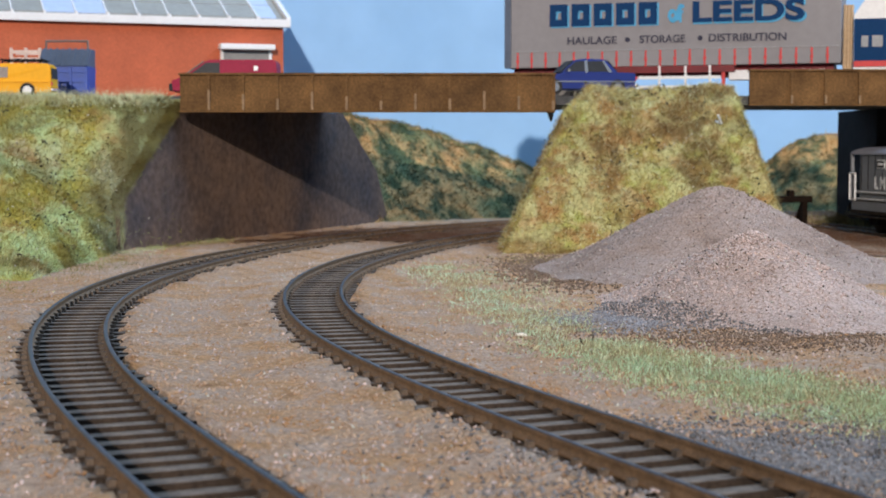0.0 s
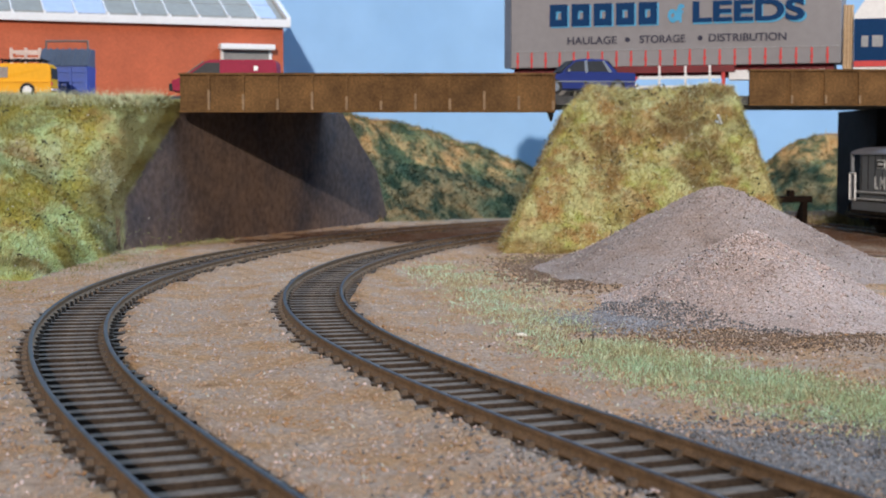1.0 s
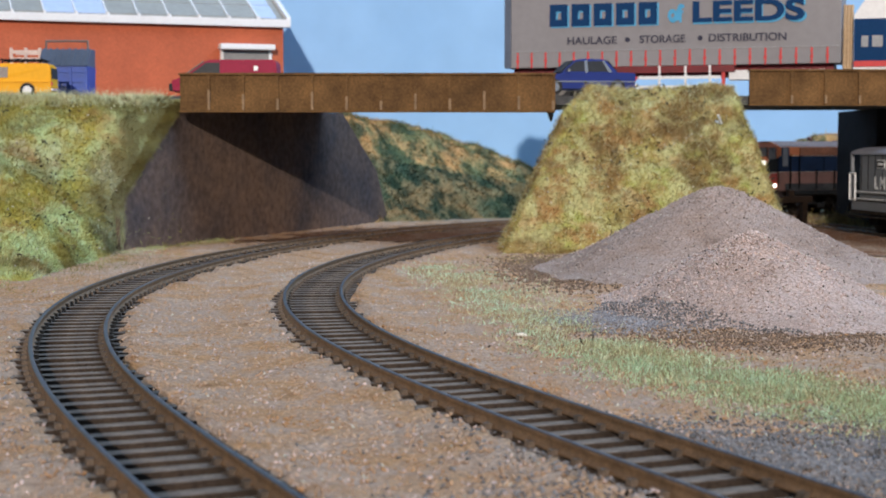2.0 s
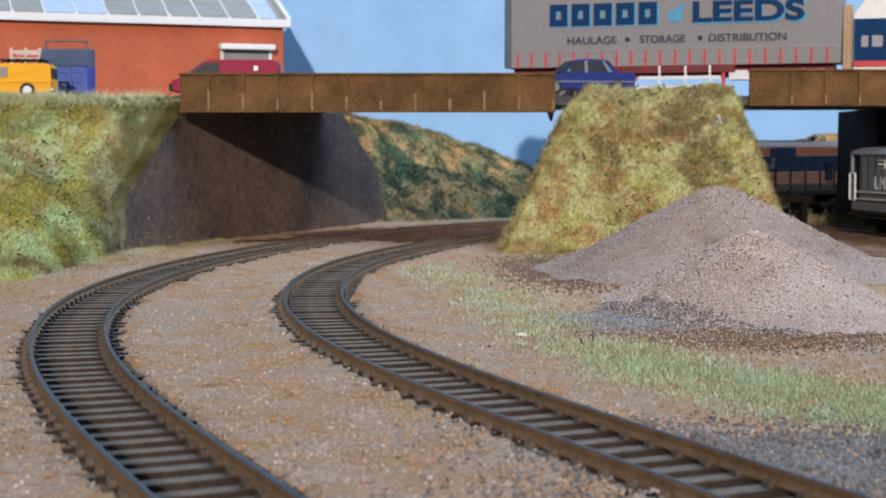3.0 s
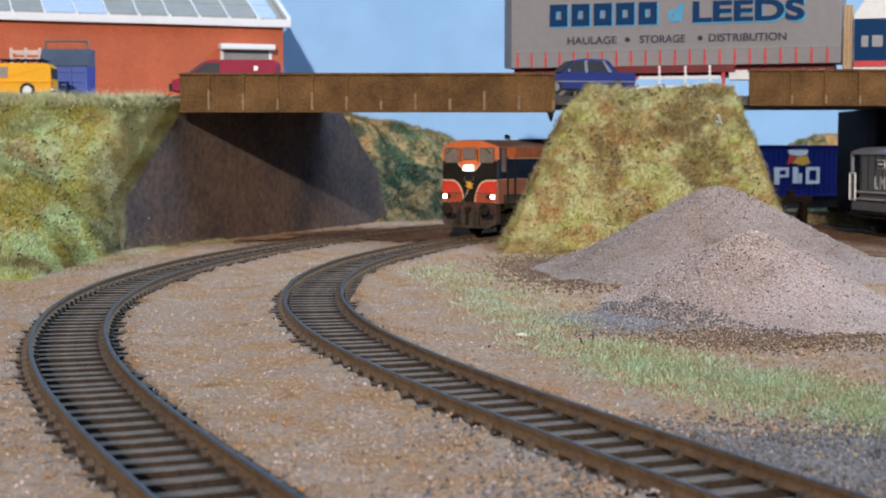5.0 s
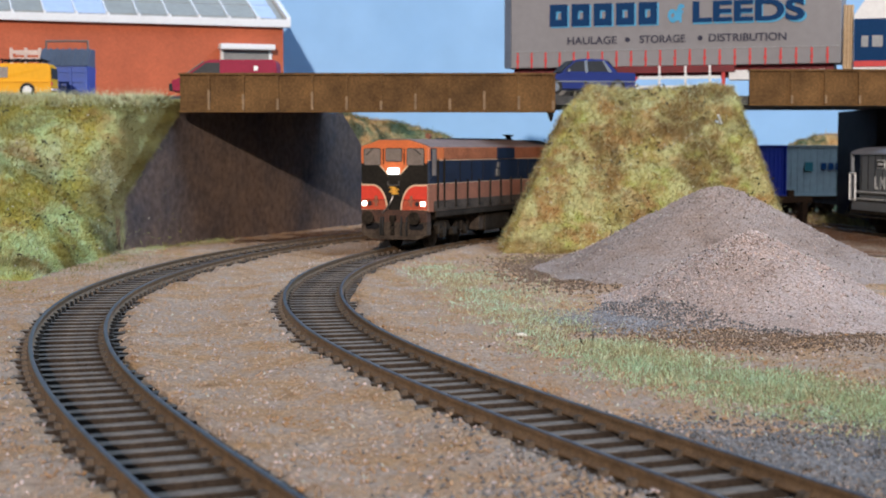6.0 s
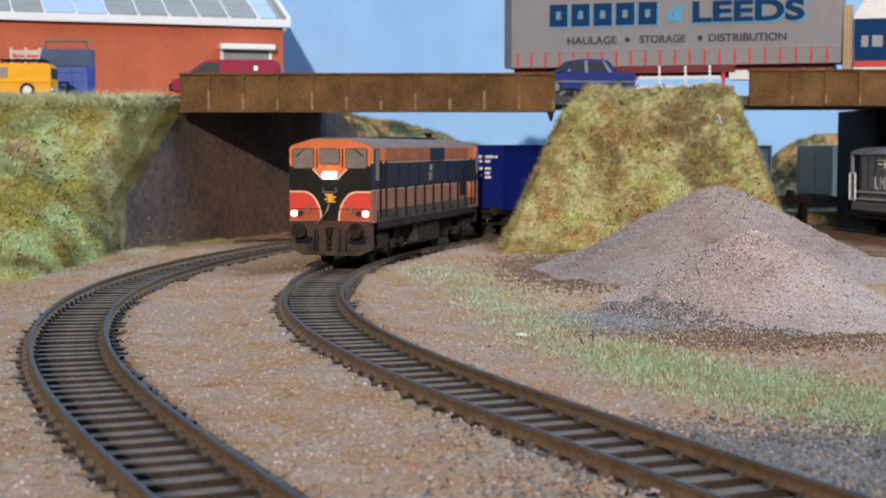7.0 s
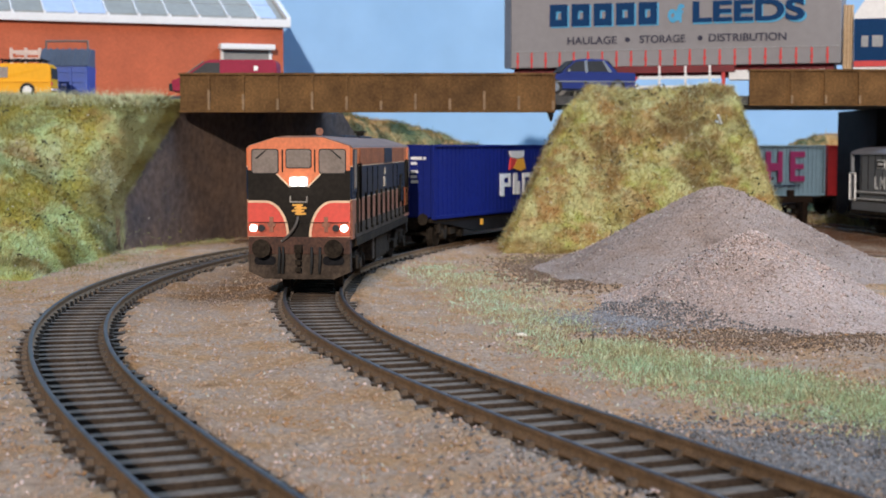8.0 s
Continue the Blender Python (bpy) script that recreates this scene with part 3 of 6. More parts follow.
def lettering(text, size, material, parent, m, name="lettering", depth=0.0002, bold=0.028, width=0.0, height=0.0):
    cu = bpy.data.curves.new(name, "FONT")
    cu.body, cu.size, cu.extrude, cu.align_x, cu.align_y = text, size, depth, "CENTER", "CENTER"
    cu.offset = size * bold
    tmp = new("tmp_text", cu)
    dg = bpy.context.evaluated_depsgraph_get()
    me = bpy.data.meshes.new_from_object(tmp.evaluated_get(dg))
    bpy.data.objects.remove(tmp)
    me.materials.clear()
    me.materials.append(material)
    xs, ys = [v.co.x for v in me.vertices], [v.co.y for v in me.vertices]
    kx, ky = (width / (max(xs) - min(xs)) if width else 1.0), (height / (max(ys) - min(ys)) if height else 1.0)
    me.transform(Matrix.Diagonal((kx, ky, 1, 1)) @ Matrix.Translation((-(max(xs) + min(xs)) / 2 if width else 0, -(max(ys) + min(ys)) / 2 if height else 0, 0)))
    ob = new(name, me)
    ob.parent = parent
    ob.matrix_local = m
    return ob


def wheel_pair(name, parent, x, r, gauge=0.0165, seg=20):
    """Two flanged wheels on their axle, turning about y at (x, 0, r)."""
    bm = bmesh.new()
    cyl(bm, (0, 0, 0), "y", 0.0010, gauge + 0.004, 10)
    for s in (-1, 1):
        cyl(bm, (0, s * (gauge / 2 + 0.0003), 0), "y", r, 0.0022, seg)
        cyl(bm, (0, s * (gauge / 2 - 0.0010), 0), "y", r + 0.0007, 0.0006, seg)
        cyl(bm, (0, s * (gauge / 2 + 0.0015), 0), "y", r * 0.35, 0.0008, 10)
    ob = part(name, bm, M_GRIME, parent)
    ob.location = (x, 0, r)
    return ob


# ---- the locomotive: +x is forward, origin on the rails under its middle ----
LOCO = thing("locomotive", pose(0, 0, 0), "orange and black diesel locomotive with lit headlamps, dusty", "locomotive")
HALF, WID = 0.0855, 0.0167


def slab(z0, z1, x0, x1, w, bevel=0.0004):
    return boxes((x0, x1, -w, w, z0, z1), bevel=bevel)


def nose(bm, z0, z1, w):
    """A body slab whose ends taper a little towards flat faces."""
    c = 0.0012
    out = [(HALF, -w + c), (HALF, w - c), (HALF - 0.0006, w), (-HALF + 0.0006, w), (-HALF, w - c), (-HALF, -w + c), (-HALF + 0.0006, -w), (HALF - 0.0006, -w)]
    return prism(bm, out, "z", z0, z1)


part("lower_body", nose(bmesh.new(), 0.0165, 0.0287, WID), M_RUSTBAND, LOCO, "dusty orange-brown lower band")
part("middle_body", nose(bmesh.new(), 0.0289, 0.0391, WID), M_NAVY, LOCO, "blue-black middle band")
part("upper_body", nose(bmesh.new(), 0.0394, 0.0450, WID), M_ORANGE, LOCO, "faded orange upper band")
part("lining", nose(nose(bmesh.new(), 0.0287, 0.0289, WID + 0.0001), 0.0391, 0.0394, WID + 0.0001), M_CREAM, LOCO, "thin cream lining")


def loco_roof():
    bm = bmesh.new()
    w = WID
    prof = [(-w, 0.0450), (w, 0.0450), (w - 0.0006, 0.0458), (0.0075, 0.0484), (0.004, 0.0488), (-0.004, 0.0488), (-0.0075, 0.0484), (-w + 0.0006, 0.0458)]
    prism(bm, prof, "x", -HALF + 0.001, HALF - 0.001)
    return bm


part("roof", loco_roof(), M_ROOF, LOCO, "dusty pinkish brown roof")
for sx in (1, -1):
    brow = bmesh.new()
    prism(brow, [(-WID + 0.0006, 0.0448), (WID - 0.0006, 0.0448), (WID - 0.0010, 0.0456), (0.0075, 0.0482), (-0.0075, 0.0482), (-WID + 0.0010, 0.0456)], "x", sx * (HALF - 0.0012), sx * (HALF + 0.0001))
    part("cab_brow", brow, M_ORANGE, LOCO)
for x, ln in ((0.012, 0.030), (-0.030, 0.034)):
    part("roof_fan_grille", boxes((x - ln / 2, x + ln / 2, -0.006, 0.006, 0.0486, 0.0494), bevel=0.0003), M_NAVY, LOCO)
horn = bmesh.new()
cyl(horn, (0.050, 0.001, 0.0504), "x", 0.0008, 0.0030, 12, 0.0013)
cyl(horn, (0.049, 0.001, 0.0490), "z", 0.0006, 0.0020, 8)
part("horn", horn, M_RUSTBAND, LOCO, "rusty roof horn")
pipe = bmesh.new()
cyl(pipe, (-0.056, 0, 0.0500), "z", 0.0015, 0.0030, 12)
box(pipe, -0.058, -0.053, -0.002, 0.002, 0.0508, 0.0516)
part("exhaust", pipe, M_NOSE, LOCO)

FX = HALF + 0.0001


def front_shape(outline, depth, material, name, label="", z=None):
    """A plate on the front face, from an outline of (y, z)."""
    bm = bmesh.new()
    prism(bm, outline, "x", FX - 0.0006, FX + depth)
    return part(name, bm, material, LOCO, label)


def rounded(y0, y1, z0, z1, r, k=4):
    pts = []
    for cy, cz, a0 in ((y1 - r, z1 - r, 0), (y0 + r, z1 - r, 90), (y0 + r, z0 + r, 180), (y1 - r, z0 + r, 270)):
        for i in range(k + 1):
            a = radians(a0 + 90 * i / k)
            pts.append((cy + r * math.cos(a), cz + r * math.sin(a)))
    return pts


# the face, seen with +y to its own left
front_shape([(-WID + 0.0006, 0.0172), (WID - 0.0006, 0.0172), (WID - 0.0006, 0.0390), (-WID + 0.0006, 0.0390)], 0.0002, M_NOSE, "nose_panel", "brown-black nose")
front_shape([(-WID + 0.0006, 0.0380), (-0.0090, 0.0380), (-0.0072, 0.0372), (-0.0028, 0.0330), (0.0028, 0.0330), (0.0072, 0.0372), (0.0090, 0.0380), (WID - 0.0006, 0.0380), (WID - 0.0006, 0.0450), (-WID + 0.0006, 0.0450)], 0.0004, M_ORANGE, "orange_face")
for s in (-1, 1):
    front_shape([(s * 0.0098, 0.0379), (s * 0.0073, 0.0370), (s * 0.0029, 0.0326), (s * 0.0029, 0.0332), (s * 0.0071, 0.0375), (s * 0.0095, 0.0383)], 0.00055, M_CREAM, "cream_vee")
    curve_o, curve_i = [], []
    for i in range(9):
        a = radians(90 * i / 8)
        curve_o.append((s * (0.0031 + 0.0075 * (1 - math.sin(a))), 0.0172 + 0.0114 * math.cos(a) * 1.0))
        curve_i.append((s * (0.0039 + 0.0068 * (1 - math.sin(a))), 0.0172 + 0.0107 * math.cos(a)))
    wide = s * (WID - 0.0006)
    front_shape([(wide, 0.0172), (wide, 0.0286)] + curve_o[::1] + [], 0.00035, M_CREAM, "cream_curve")
    front_shape([(wide, 0.0218), (wide, 0.0279)] + [p for p in curve_i if p[1] > 0.0218] + [(s * (0.0039 + 0.0068 * (1 - math.sin(math.acos(0.0046 / 0.0107)))), 0.0218)], 0.00055, M_RED, "red_panel", "bright red nose panel")
    front_shape([(wide, 0.0174), (wide, 0.0216), (s * (0.0039 + 0.0068 * (1 - math.sin(math.acos(0.0044 / 0.0107)))), 0.0216)] + [p for p in curve_i if p[1] < 0.0216], 0.00055, mat("lower_red", (0.48, 0.075, 0.03), 0.55, 0, 0.2, 90) if s < 0 else bpy.data.materials["lower_red"], "lower_red_panel")
    # side windscreens, wipers
    y0, y1 = sorted((s * 0.0066, s * 0.0146))
    front_shape(rounded(y0 - 0.0003, y1 + 0.0003, 0.0369, 0.0447, 0.0009), 0.0006, M_RUBBER, "windscreen_seal")
    front_shape(rounded(y0, y1, 0.0372, 0.0444, 0.0008), 0.0008, M_GLASS_DUST, "windscreen", "dusty cab windscreen")
    wiper = bmesh.new()
    prism(wiper, [(s * 0.0095, 0.0448), (s * 0.0101, 0.0446), (s * 0.0136, 0.0418), (s * 0.0132, 0.0415)], "x", FX + 0.0008, FX + 0.0012)
    part("wiper", wiper, M_RUBBER, LOCO)
    lamp = bmesh.new()
    cyl(lamp, (FX + 0.0008, s * 0.0143, 0.0200), "x", 0.00115, 0.0012, 18)
    part("headlamp", lamp, M_LAMP, LOCO, "lit white headlamp")
    rim = bmesh.new()
    cyl(rim, (FX + 0.0005, s * 0.0117, 0.0200), "x", 0.0014, 0.0012, 18)
    box(rim, FX - 0.0002, FX + 0.0006, s * 0.0130 - 0.0029, s * 0.0130 + 0.0029, 0.0183, 0.0217)
    part("lamp_housing", rim, bpy.data.materials["lower_red"], LOCO)
    lens = bmesh.new()
    cyl(lens, (FX + 0.0009, s * 0.0117, 0.0200), "x", 0.0011, 0.0012, 18)
    part("unlit_lamp", lens, M_DARKGLASS, LOCO, "unlit dark marker lamp")
    part("lamp_bracket", boxes((FX, FX + 0.0012, s * 0.0086 - 0.0006, s * 0.0086 + 0.0006, 0.0188, 0.0235), (FX, FX + 0.0014, s * 0.0086 - 0.0012, s * 0.0086 + 0.0012, 0.0205, 0.0216)), M_RUSTBAND, LOCO)
    buf = bmesh.new()
    cyl(buf, (FX + 0.0020, s * 0.0113, 0.0138), "x", 0.0013, 0.0040, 14)
    cyl(buf, (FX + 0.0041, s * 0.0113, 0.0138), "x", 0.0029, 0.0006, 20)
    part("buffer", buf, M_GRIME, LOCO, "round sprung buffer")
front_shape(rounded(-0.0041, 0.0041, 0.0386, 0.0447, 0.0009), 0.0006, M_RUBBER, "windscreen_seal")
front_shape(rounded(-0.0038, 0.0038, 0.0389, 0.0444, 0.0008), 0.0008, M_GLASS_DUST, "windscreen", "dusty middle cab windscreen")
for s in (-1, 1):
    part("handrail", boxes((FX + 0.0004, FX + 0.0008, s * 0.0051 - 0.0002, s * 0.0051 + 0.0002, 0.0375, 0.0445)), M_NOSE, LOCO)
top_lamp = bmesh.new()
for s in (-1, 1):
    cyl(top_lamp, (FX + 0.0012, s * 0.0013, 0.0345), "x", 0.0014, 0.0016, 18)
part("top_lamp", top_lamp, M_LAMP, LOCO, "pair of lit white top lamps")
part("top_lamp_box", boxes((FX, FX + 0.0010, -0.0030, 0.0030, 0.0329, 0.0361), bevel=0.0004), M_WHITE, LOCO)
badge = []
for i, (a, b_) in enumerate(((-0.0012, 0.0022), (-0.0022, 0.0016), (-0.0014, 0.0024), (-0.0020, 0.0012))):
    badge.append((FX + 0.0002, FX + 0.0006, a, b_, 0.0242 + 0.0009 * i, 0.0248 + 0.0009 * i))
part("nose_badge", boxes(*badge, (FX + 0.0002, FX + 0.0005, -0.0008, 0.0008, 0.0241, 0.0275)), M_YELLOWMARK, LOCO, "golden yellow emblem")
part("lamp_iron", boxes((FX, FX + 0.0012, -0.0028, -0.0025, 0.0282, 0.0300), (FX, FX + 0.0012, 0.0025, 0.0028, 0.0282, 0.0300), (FX + 0.0008, FX + 0.0012, -0.0028, 0.0028, 0.0280, 0.0284)), M_STEEL, LOCO)
part("nose_seam", boxes((FX + 0.0003, FX + 0.0007, -WID + 0.001, WID - 0.001, 0.02155, 0.02185)), M_NOSE, LOCO)
part("buffer_beam", boxes((HALF - 0.004, HALF + 0.0006, -0.0160, 0.0160, 0.0118, 0.0172), bevel=0.0003), M_BEAM, LOCO, "grimy red-brown buffer beam")
skirt = bmesh.new()
prism(skirt, [(-0.0160, 0.0062), (-0.0110, 0.0040), (0.0110, 0.0040), (0.0160, 0.0062), (0.0160, 0.0120), (-0.0160, 0.0120)], "x", HALF - 0.004, HALF + 0.0002)
for s in (-1, 1):
    # Flat black ovals set on the skirt below the buffers.
    front_shape(rounded(s * 0.0108 - 0.0034, s * 0.0108 + 0.0034, 0.0084, 0.0112, 0.0012), 0.0004, M_BLACK, "skirt_oval", "black oval on the skirt below the buffer")
    part("skirt_flange", boxes((FX - 0.0004, FX + 0.0004, s * 0.0158 - 0.0003, s * 0.0158 + 0.0003, 0.0064, 0.0120)), M_SKIRT, LOCO)
part("front_skirt", skirt, M_SKIRT, LOCO, "dirty brown front skirt")
hose = [(FX + 0.0012 + 0.001 * math.sin(a * 3.1), -0.0002 - 0.0052 * a ** 2, 0.0236 - 0.0078 * a) for a in [i / 11 for i in range(12)]]
part("air_hose", tube(hose, 0.00042), M_STEEL, LOCO, "pale brake hose hanging over the nose")
for y in (-0.0062, -0.0050, 0.0040, 0.0066):
    part("brake_hose", tube([(FX + 0.0010 + 0.0012 * math.sin(i / 8 * 3.1), y + 0.0002 * math.sin(i * 0.5), 0.0140 - 0.0010 * i) for i in range(9)], 0.00042), M_RUBBER, LOCO)
coup = bmesh.new()
box(coup, FX, FX + 0.0030, -0.0012, 0.0012, 0.0125, 0.0148)
for i in range(3):
    box(coup, FX + 0.0020, FX + 0.0030, -0.0009, 0.0009, 0.0064 + 0.0022 * i, 0.0080 + 0.0022 * i, bevel=0.0003)
part("coupling", coup, M_GRIME, LOCO, "grimy screw coupling")
part("back_end_beam", boxes((-HALF - 0.0006, -HALF + 0.004, -0.0160, 0.0160, 0.0090, 0.0172), bevel=0.0003), M_GRIME, LOCO)

# sides: cab windows and doors, grilles, ribs, stripes
for s in (-1, 1):
    y = s * (WID + 0.0001)

    def side(x0, x1, z0, z1, d, material, name, label=""):
        a, b_ = sorted((y - s * 0.0004, y + s * d))
        return part(name, boxes((x0, x1, a, b_, z0, z1), bevel=0.00008), material, LOCO, label)

    for q in (1, -1):
        xa, xb = sorted((q * 0.0775, q * 0.0835))
        side(xa, xb, 0.0310 if q > 0 else 0.0396, 0.0446, 0.0003, M_NAVY if q > 0 else M_ORANGE, "cab_door_surround")
        xa, xb = sorted((q * 0.0785, q * 0.0825))
        side(xa, xb, 0.0325, 0.0442, 0.0005, M_GLASS_DUST, "cab_side_window", "dusty cab side window")
        xa, xb = sorted((q * (0.0700 if q > 0 else 0.0660), q * 0.0755))
        side(xa, xb, 0.0214, 0.0285, 0.0003, M_RUSTBAND if q > 0 else M_ORANGE, "cab_door", "orange cab door" if q < 0 else "")
        for k in (0.0692, 0.0763):
            side(q * k - 0.0002, q * k + 0.0002, 0.0180, 0.0400, 0.0008, M_NOSE, "grab_rail")
    side(-0.020, 0.004, 0.0394, 0.0449, 0.0004, M_NAVY, "navy_panel", "navy blue panel in the orange band")
    for i in range(9):
        x = -0.058 + 0.0142 * i
        side(x - 0.00028, x + 0.00028, 0.0185, 0.0302, 0.0007, M_NOSE, "body_pipe")
        side(x - 0.0008, x + 0.0008, 0.0180, 0.0190, 0.0011, M_NOSE, "pipe_clip")
    side(-0.0640, 0.0690, 0.0396, 0.0449, 0.0002, M_SIDEORANGE, "upper_side", "sooty orange upper side")
    side(-0.0640, 0.0800, 0.0167, 0.0212, 0.0002, M_SKIRT, "lower_side", "dirt-brown lower edge of the body")
    for x in (-0.040, -0.026, 0.022, 0.036, 0.050):
        side(x - 0.0001, x + 0.0001, 0.0292, 0.0389, 0.0002, M_NOSE, "panel_seam")
    side(-0.0560, -0.0490, 0.0235, 0.0345, 0.0006, M_NOSE, "side_vent", "dark louvred side vent")
    for k in range(6):
        side(-0.0556, -0.0494, 0.0243 + 0.0017 * k, 0.0248 + 0.0017 * k, 0.0009, M_NAVY, "vent_slat")
    side(0.0005, 0.0045, 0.0310, 0.0345, 0.0005, M_STEEL, "side_emblem", "pale worn emblem")
    side(0.0000, 0.0030, 0.0352, 0.0378, 0.0005, M_STEEL, "side_emblem", "pale worn emblem")
    side(-0.078, 0.078, 0.0140, 0.0166, 0.0003, M_GRIME, "sill")
part("underframe", boxes((-HALF + 0.004, HALF - 0.004, -0.0140, 0.0140, 0.0125, 0.0165)), M_GRIME, LOCO)
part("fuel_tank", boxes((-0.018, 0.016, -0.0155, 0.0155, 0.0048, 0.0140), bevel=0.0012), M_GRIME, LOCO, "grimy fuel tank")
part("tank_box", boxes((0.0165, 0.0225, -0.0150, 0.0150, 0.0055, 0.0140), bevel=0.0006), M_SKIRT, LOCO)

LOCO_BOGIES, ROLLERS = [], []


def bogie(parent, x, base, r, w, name="bogie"):
    b = part(name, boxes((-base / 2 - 0.008, base / 2 + 0.008, -0.003, 0.003, 0.008, 0.0120)), M_GRIME, parent)
    b.location = (x, 0, 0)
    for s in (-1, 1):
        f = bmesh.new()
        ys = sorted((s * (w - 0.0016), s * w))
        prism(f, [(-base / 2 - 0.007, 0.0100), (-base / 2 - 0.003, 0.0118), (-0.006, 0.0118), (-0.004, 0.0085), (0.004, 0.0085), (0.006, 0.0118), (base / 2 + 0.003, 0.0118), (base / 2 + 0.007, 0.0100),
                  (base / 2 + 0.004, 0.0075), (-base / 2 - 0.004, 0.0075)][::-1], "y", ys[0], ys[1])
        for q in (-1, 1):
            cyl(f, (q * base / 2, s * (w + 0.0004), r), "y", 0.0023, 0.0022, 12)
            for o in (-0.0045, 0.0045):
                cyl(f, (q * base / 2 + o, s * (w - 0.0002), 0.0085), "z", 0.0011, 0.0045, 10)
        box(f, -0.0035, 0.0035, min(s * (w - 0.001), s * (w + 0.0012)), max(s * (w - 0.001), s * (w + 0.0012)), 0.0050, 0.0082, bevel=0.0004)
        part("side_frame", f, M_GRIME, b)
    for q in (-1, 1):
        ROLLERS.append((wheel_pair("wheelset", b, q * base / 2, r), r))
    return b


for x in (0.0525, -0.0525):
    LOCO_BOGIES.append(bogie(LOCO, x, 0.032, 0.0066, 0.0138))


# ---- container wagons ----
def container(name, x0, x1, z0, z1, material, label, parent_m=None):
    """A ribbed box container, its middle at the origin of a thing of its own."""
    w, L = 0.0158, x1 - x0
    c = thing(name, pose(0, 0, 0), label, "freight container", "containers on the train")
    part("shell", boxes((-L / 2, L / 2, -w + 0.0004, w - 0.0004, z0 + 0.0006, z1 - 0.0003)), material, c)
    for s in (-1, 1):
        part("bottom_rail", boxes((-L / 2, L / 2, s * w - 0.0006, s * w + 0.0006, z0, z0 + 0.0014)), material, c)
        part("top_rail", boxes((-L / 2, L / 2, s * w - 0.0005, s * w + 0.0005, z1 - 0.0010, z1)), material, c)
        for q in (-1, 1):
            part("corner_post", boxes((q * L / 2 - 0.0009, q * L / 2 + 0.0009, s * w - 0.0006, s * w + 0.0006, z0, z1)), material, c)
        ribs = bmesh.new()
        n = int(L / 0.0046)
        for i in range(n):
            x = -L / 2 + (i + 0.5) * L / n
            box(ribs, x - 0.0011, x + 0.0011, s * (w - 0.00035) - 0.0003, s * (w - 0.00035) + 0.0002, z0 + 0.0012, z1 - 0.0008)
        tagged(part("side_sheet", ribs, material, c), kind="stuff")
    for q in (-1, 1):
        part("end_door", boxes((q * L / 2 - 0.0003, q * L / 2 + 0.0006, -w + 0.001, -0.0003, z0 + 0.001, z1 - 0.001), (q * L / 2 - 0.0003, q * L / 2 + 0.0006, 0.0003, w - 0.001, z0 + 0.001, z1 - 0.001)), material, c)
    return c


def flat_wagon(length, base):
    g = thing("container_wagon", pose(0, 0, 0), "low black container flat wagon with grimy bogies", "railway wagon", "container wagons")
    part("deck", boxes((-length / 2, length / 2, -0.0150, 0.0150, 0.0112, 0.0128), bevel=0.0002), M_GRIME, g)
    for s in (-1, 1):
        sole = bmesh.new()
        prism(sole, [(-length / 2, 0.0112), (length / 2, 0.0112), (length / 2 - 0.02, 0.0095), (length / 4, 0.0052), (-length / 4, 0.0052), (-length / 2 + 0.02, 0.0095)][::-1], "y", min(s * 0.0148, s * 0.0136), max(s * 0.0148, s * 0.0136))
        part("solebar", sole, M_BLACK, g)
        for x in (-0.25, 0.22):
            part("yellow_marker", boxes((x * length - 0.0012, x * length + 0.0012, s * 0.0152 - 0.0003, s * 0.0152 + 0.0003, 0.0080, 0.0108)), M_YELLOWMARK, g)
        for q in (-1, 1):
            bf = bmesh.new()
            cyl(bf, (q * (length / 2 + 0.001), s * 0.0113, 0.0128), "x", 0.0012, 0.003, 10)
            cyl(bf, (q * (length / 2 + 0.0026), s * 0.0113, 0.0128), "x", 0.0026, 0.0006, 14)
            part("buffer", bf, M_GRIME, g)
    bs = [bogie(g, q * base / 2, 0.024, 0.0055, 0.0125) for q in (1, -1)]
    return g, bs


WAGONS = []          # thing, offset of its middle behind the loco's nose, bogie base, bogies
LOADS = []           # container, the wagon, offset ahead of the wagon's middle
BLUE_L, GREY_L, WHITE_L = 0.194, 0.078, 0.1055
wag_a, bog_a = flat_wagon(0.192, 0.146)
WAGONS.append((wag_a, 0.3140, 0.146, bog_a))
wag_b, bog_b = flat_wagon(0.236, 0.178)
WAGONS.append((wag_b, 0.5335, 0.178, bog_b))
wag_c, bog_c = flat_wagon(0.188, 0.140)
WAGONS.append((wag_c, 0.7530, 0.140, bog_c))

blue = container("container", 0, BLUE_L, 0.0128, 0.0462, M_BLUEBOX, "royal blue freight container with orange and white emblem")
LOADS.append((blue, wag_a, 0.0))
grey = container("container", 0, GREY_L, 0.0128, 0.0462, M_GREYBOX, "pale grey short freight container with dark lettering")
LOADS.append((grey, wag_b, 0.1190 - GREY_L / 2))
white = container("container", 0, WHITE_L, 0.0128, 0.0462, M_WHITEBOX, "off-white freight container with big magenta marks")
LOADS.append((white, wag_b, -0.1195 + WHITE_L / 2))
red = container("container", 0, 0.160, 0.0128, 0.0462, M_REDBOX, "plain red freight container")
LOADS.append((red, wag_c, 0.010))
YS = 0.0158


def decal(parent, specs, material, name, label=""):
    """Flat marks on both sides of a container, as (x0, x1, z0, z1)."""
    for s in (-1, 1):
        for a, b, c, d in specs:
            part(name, boxes((min(-s * a, -s * b), max(-s * a, -s * b), s * (YS + 0.0003) - 0.0002, s * (YS + 0.0003) + 0.0002, c, d)), material, parent, label)


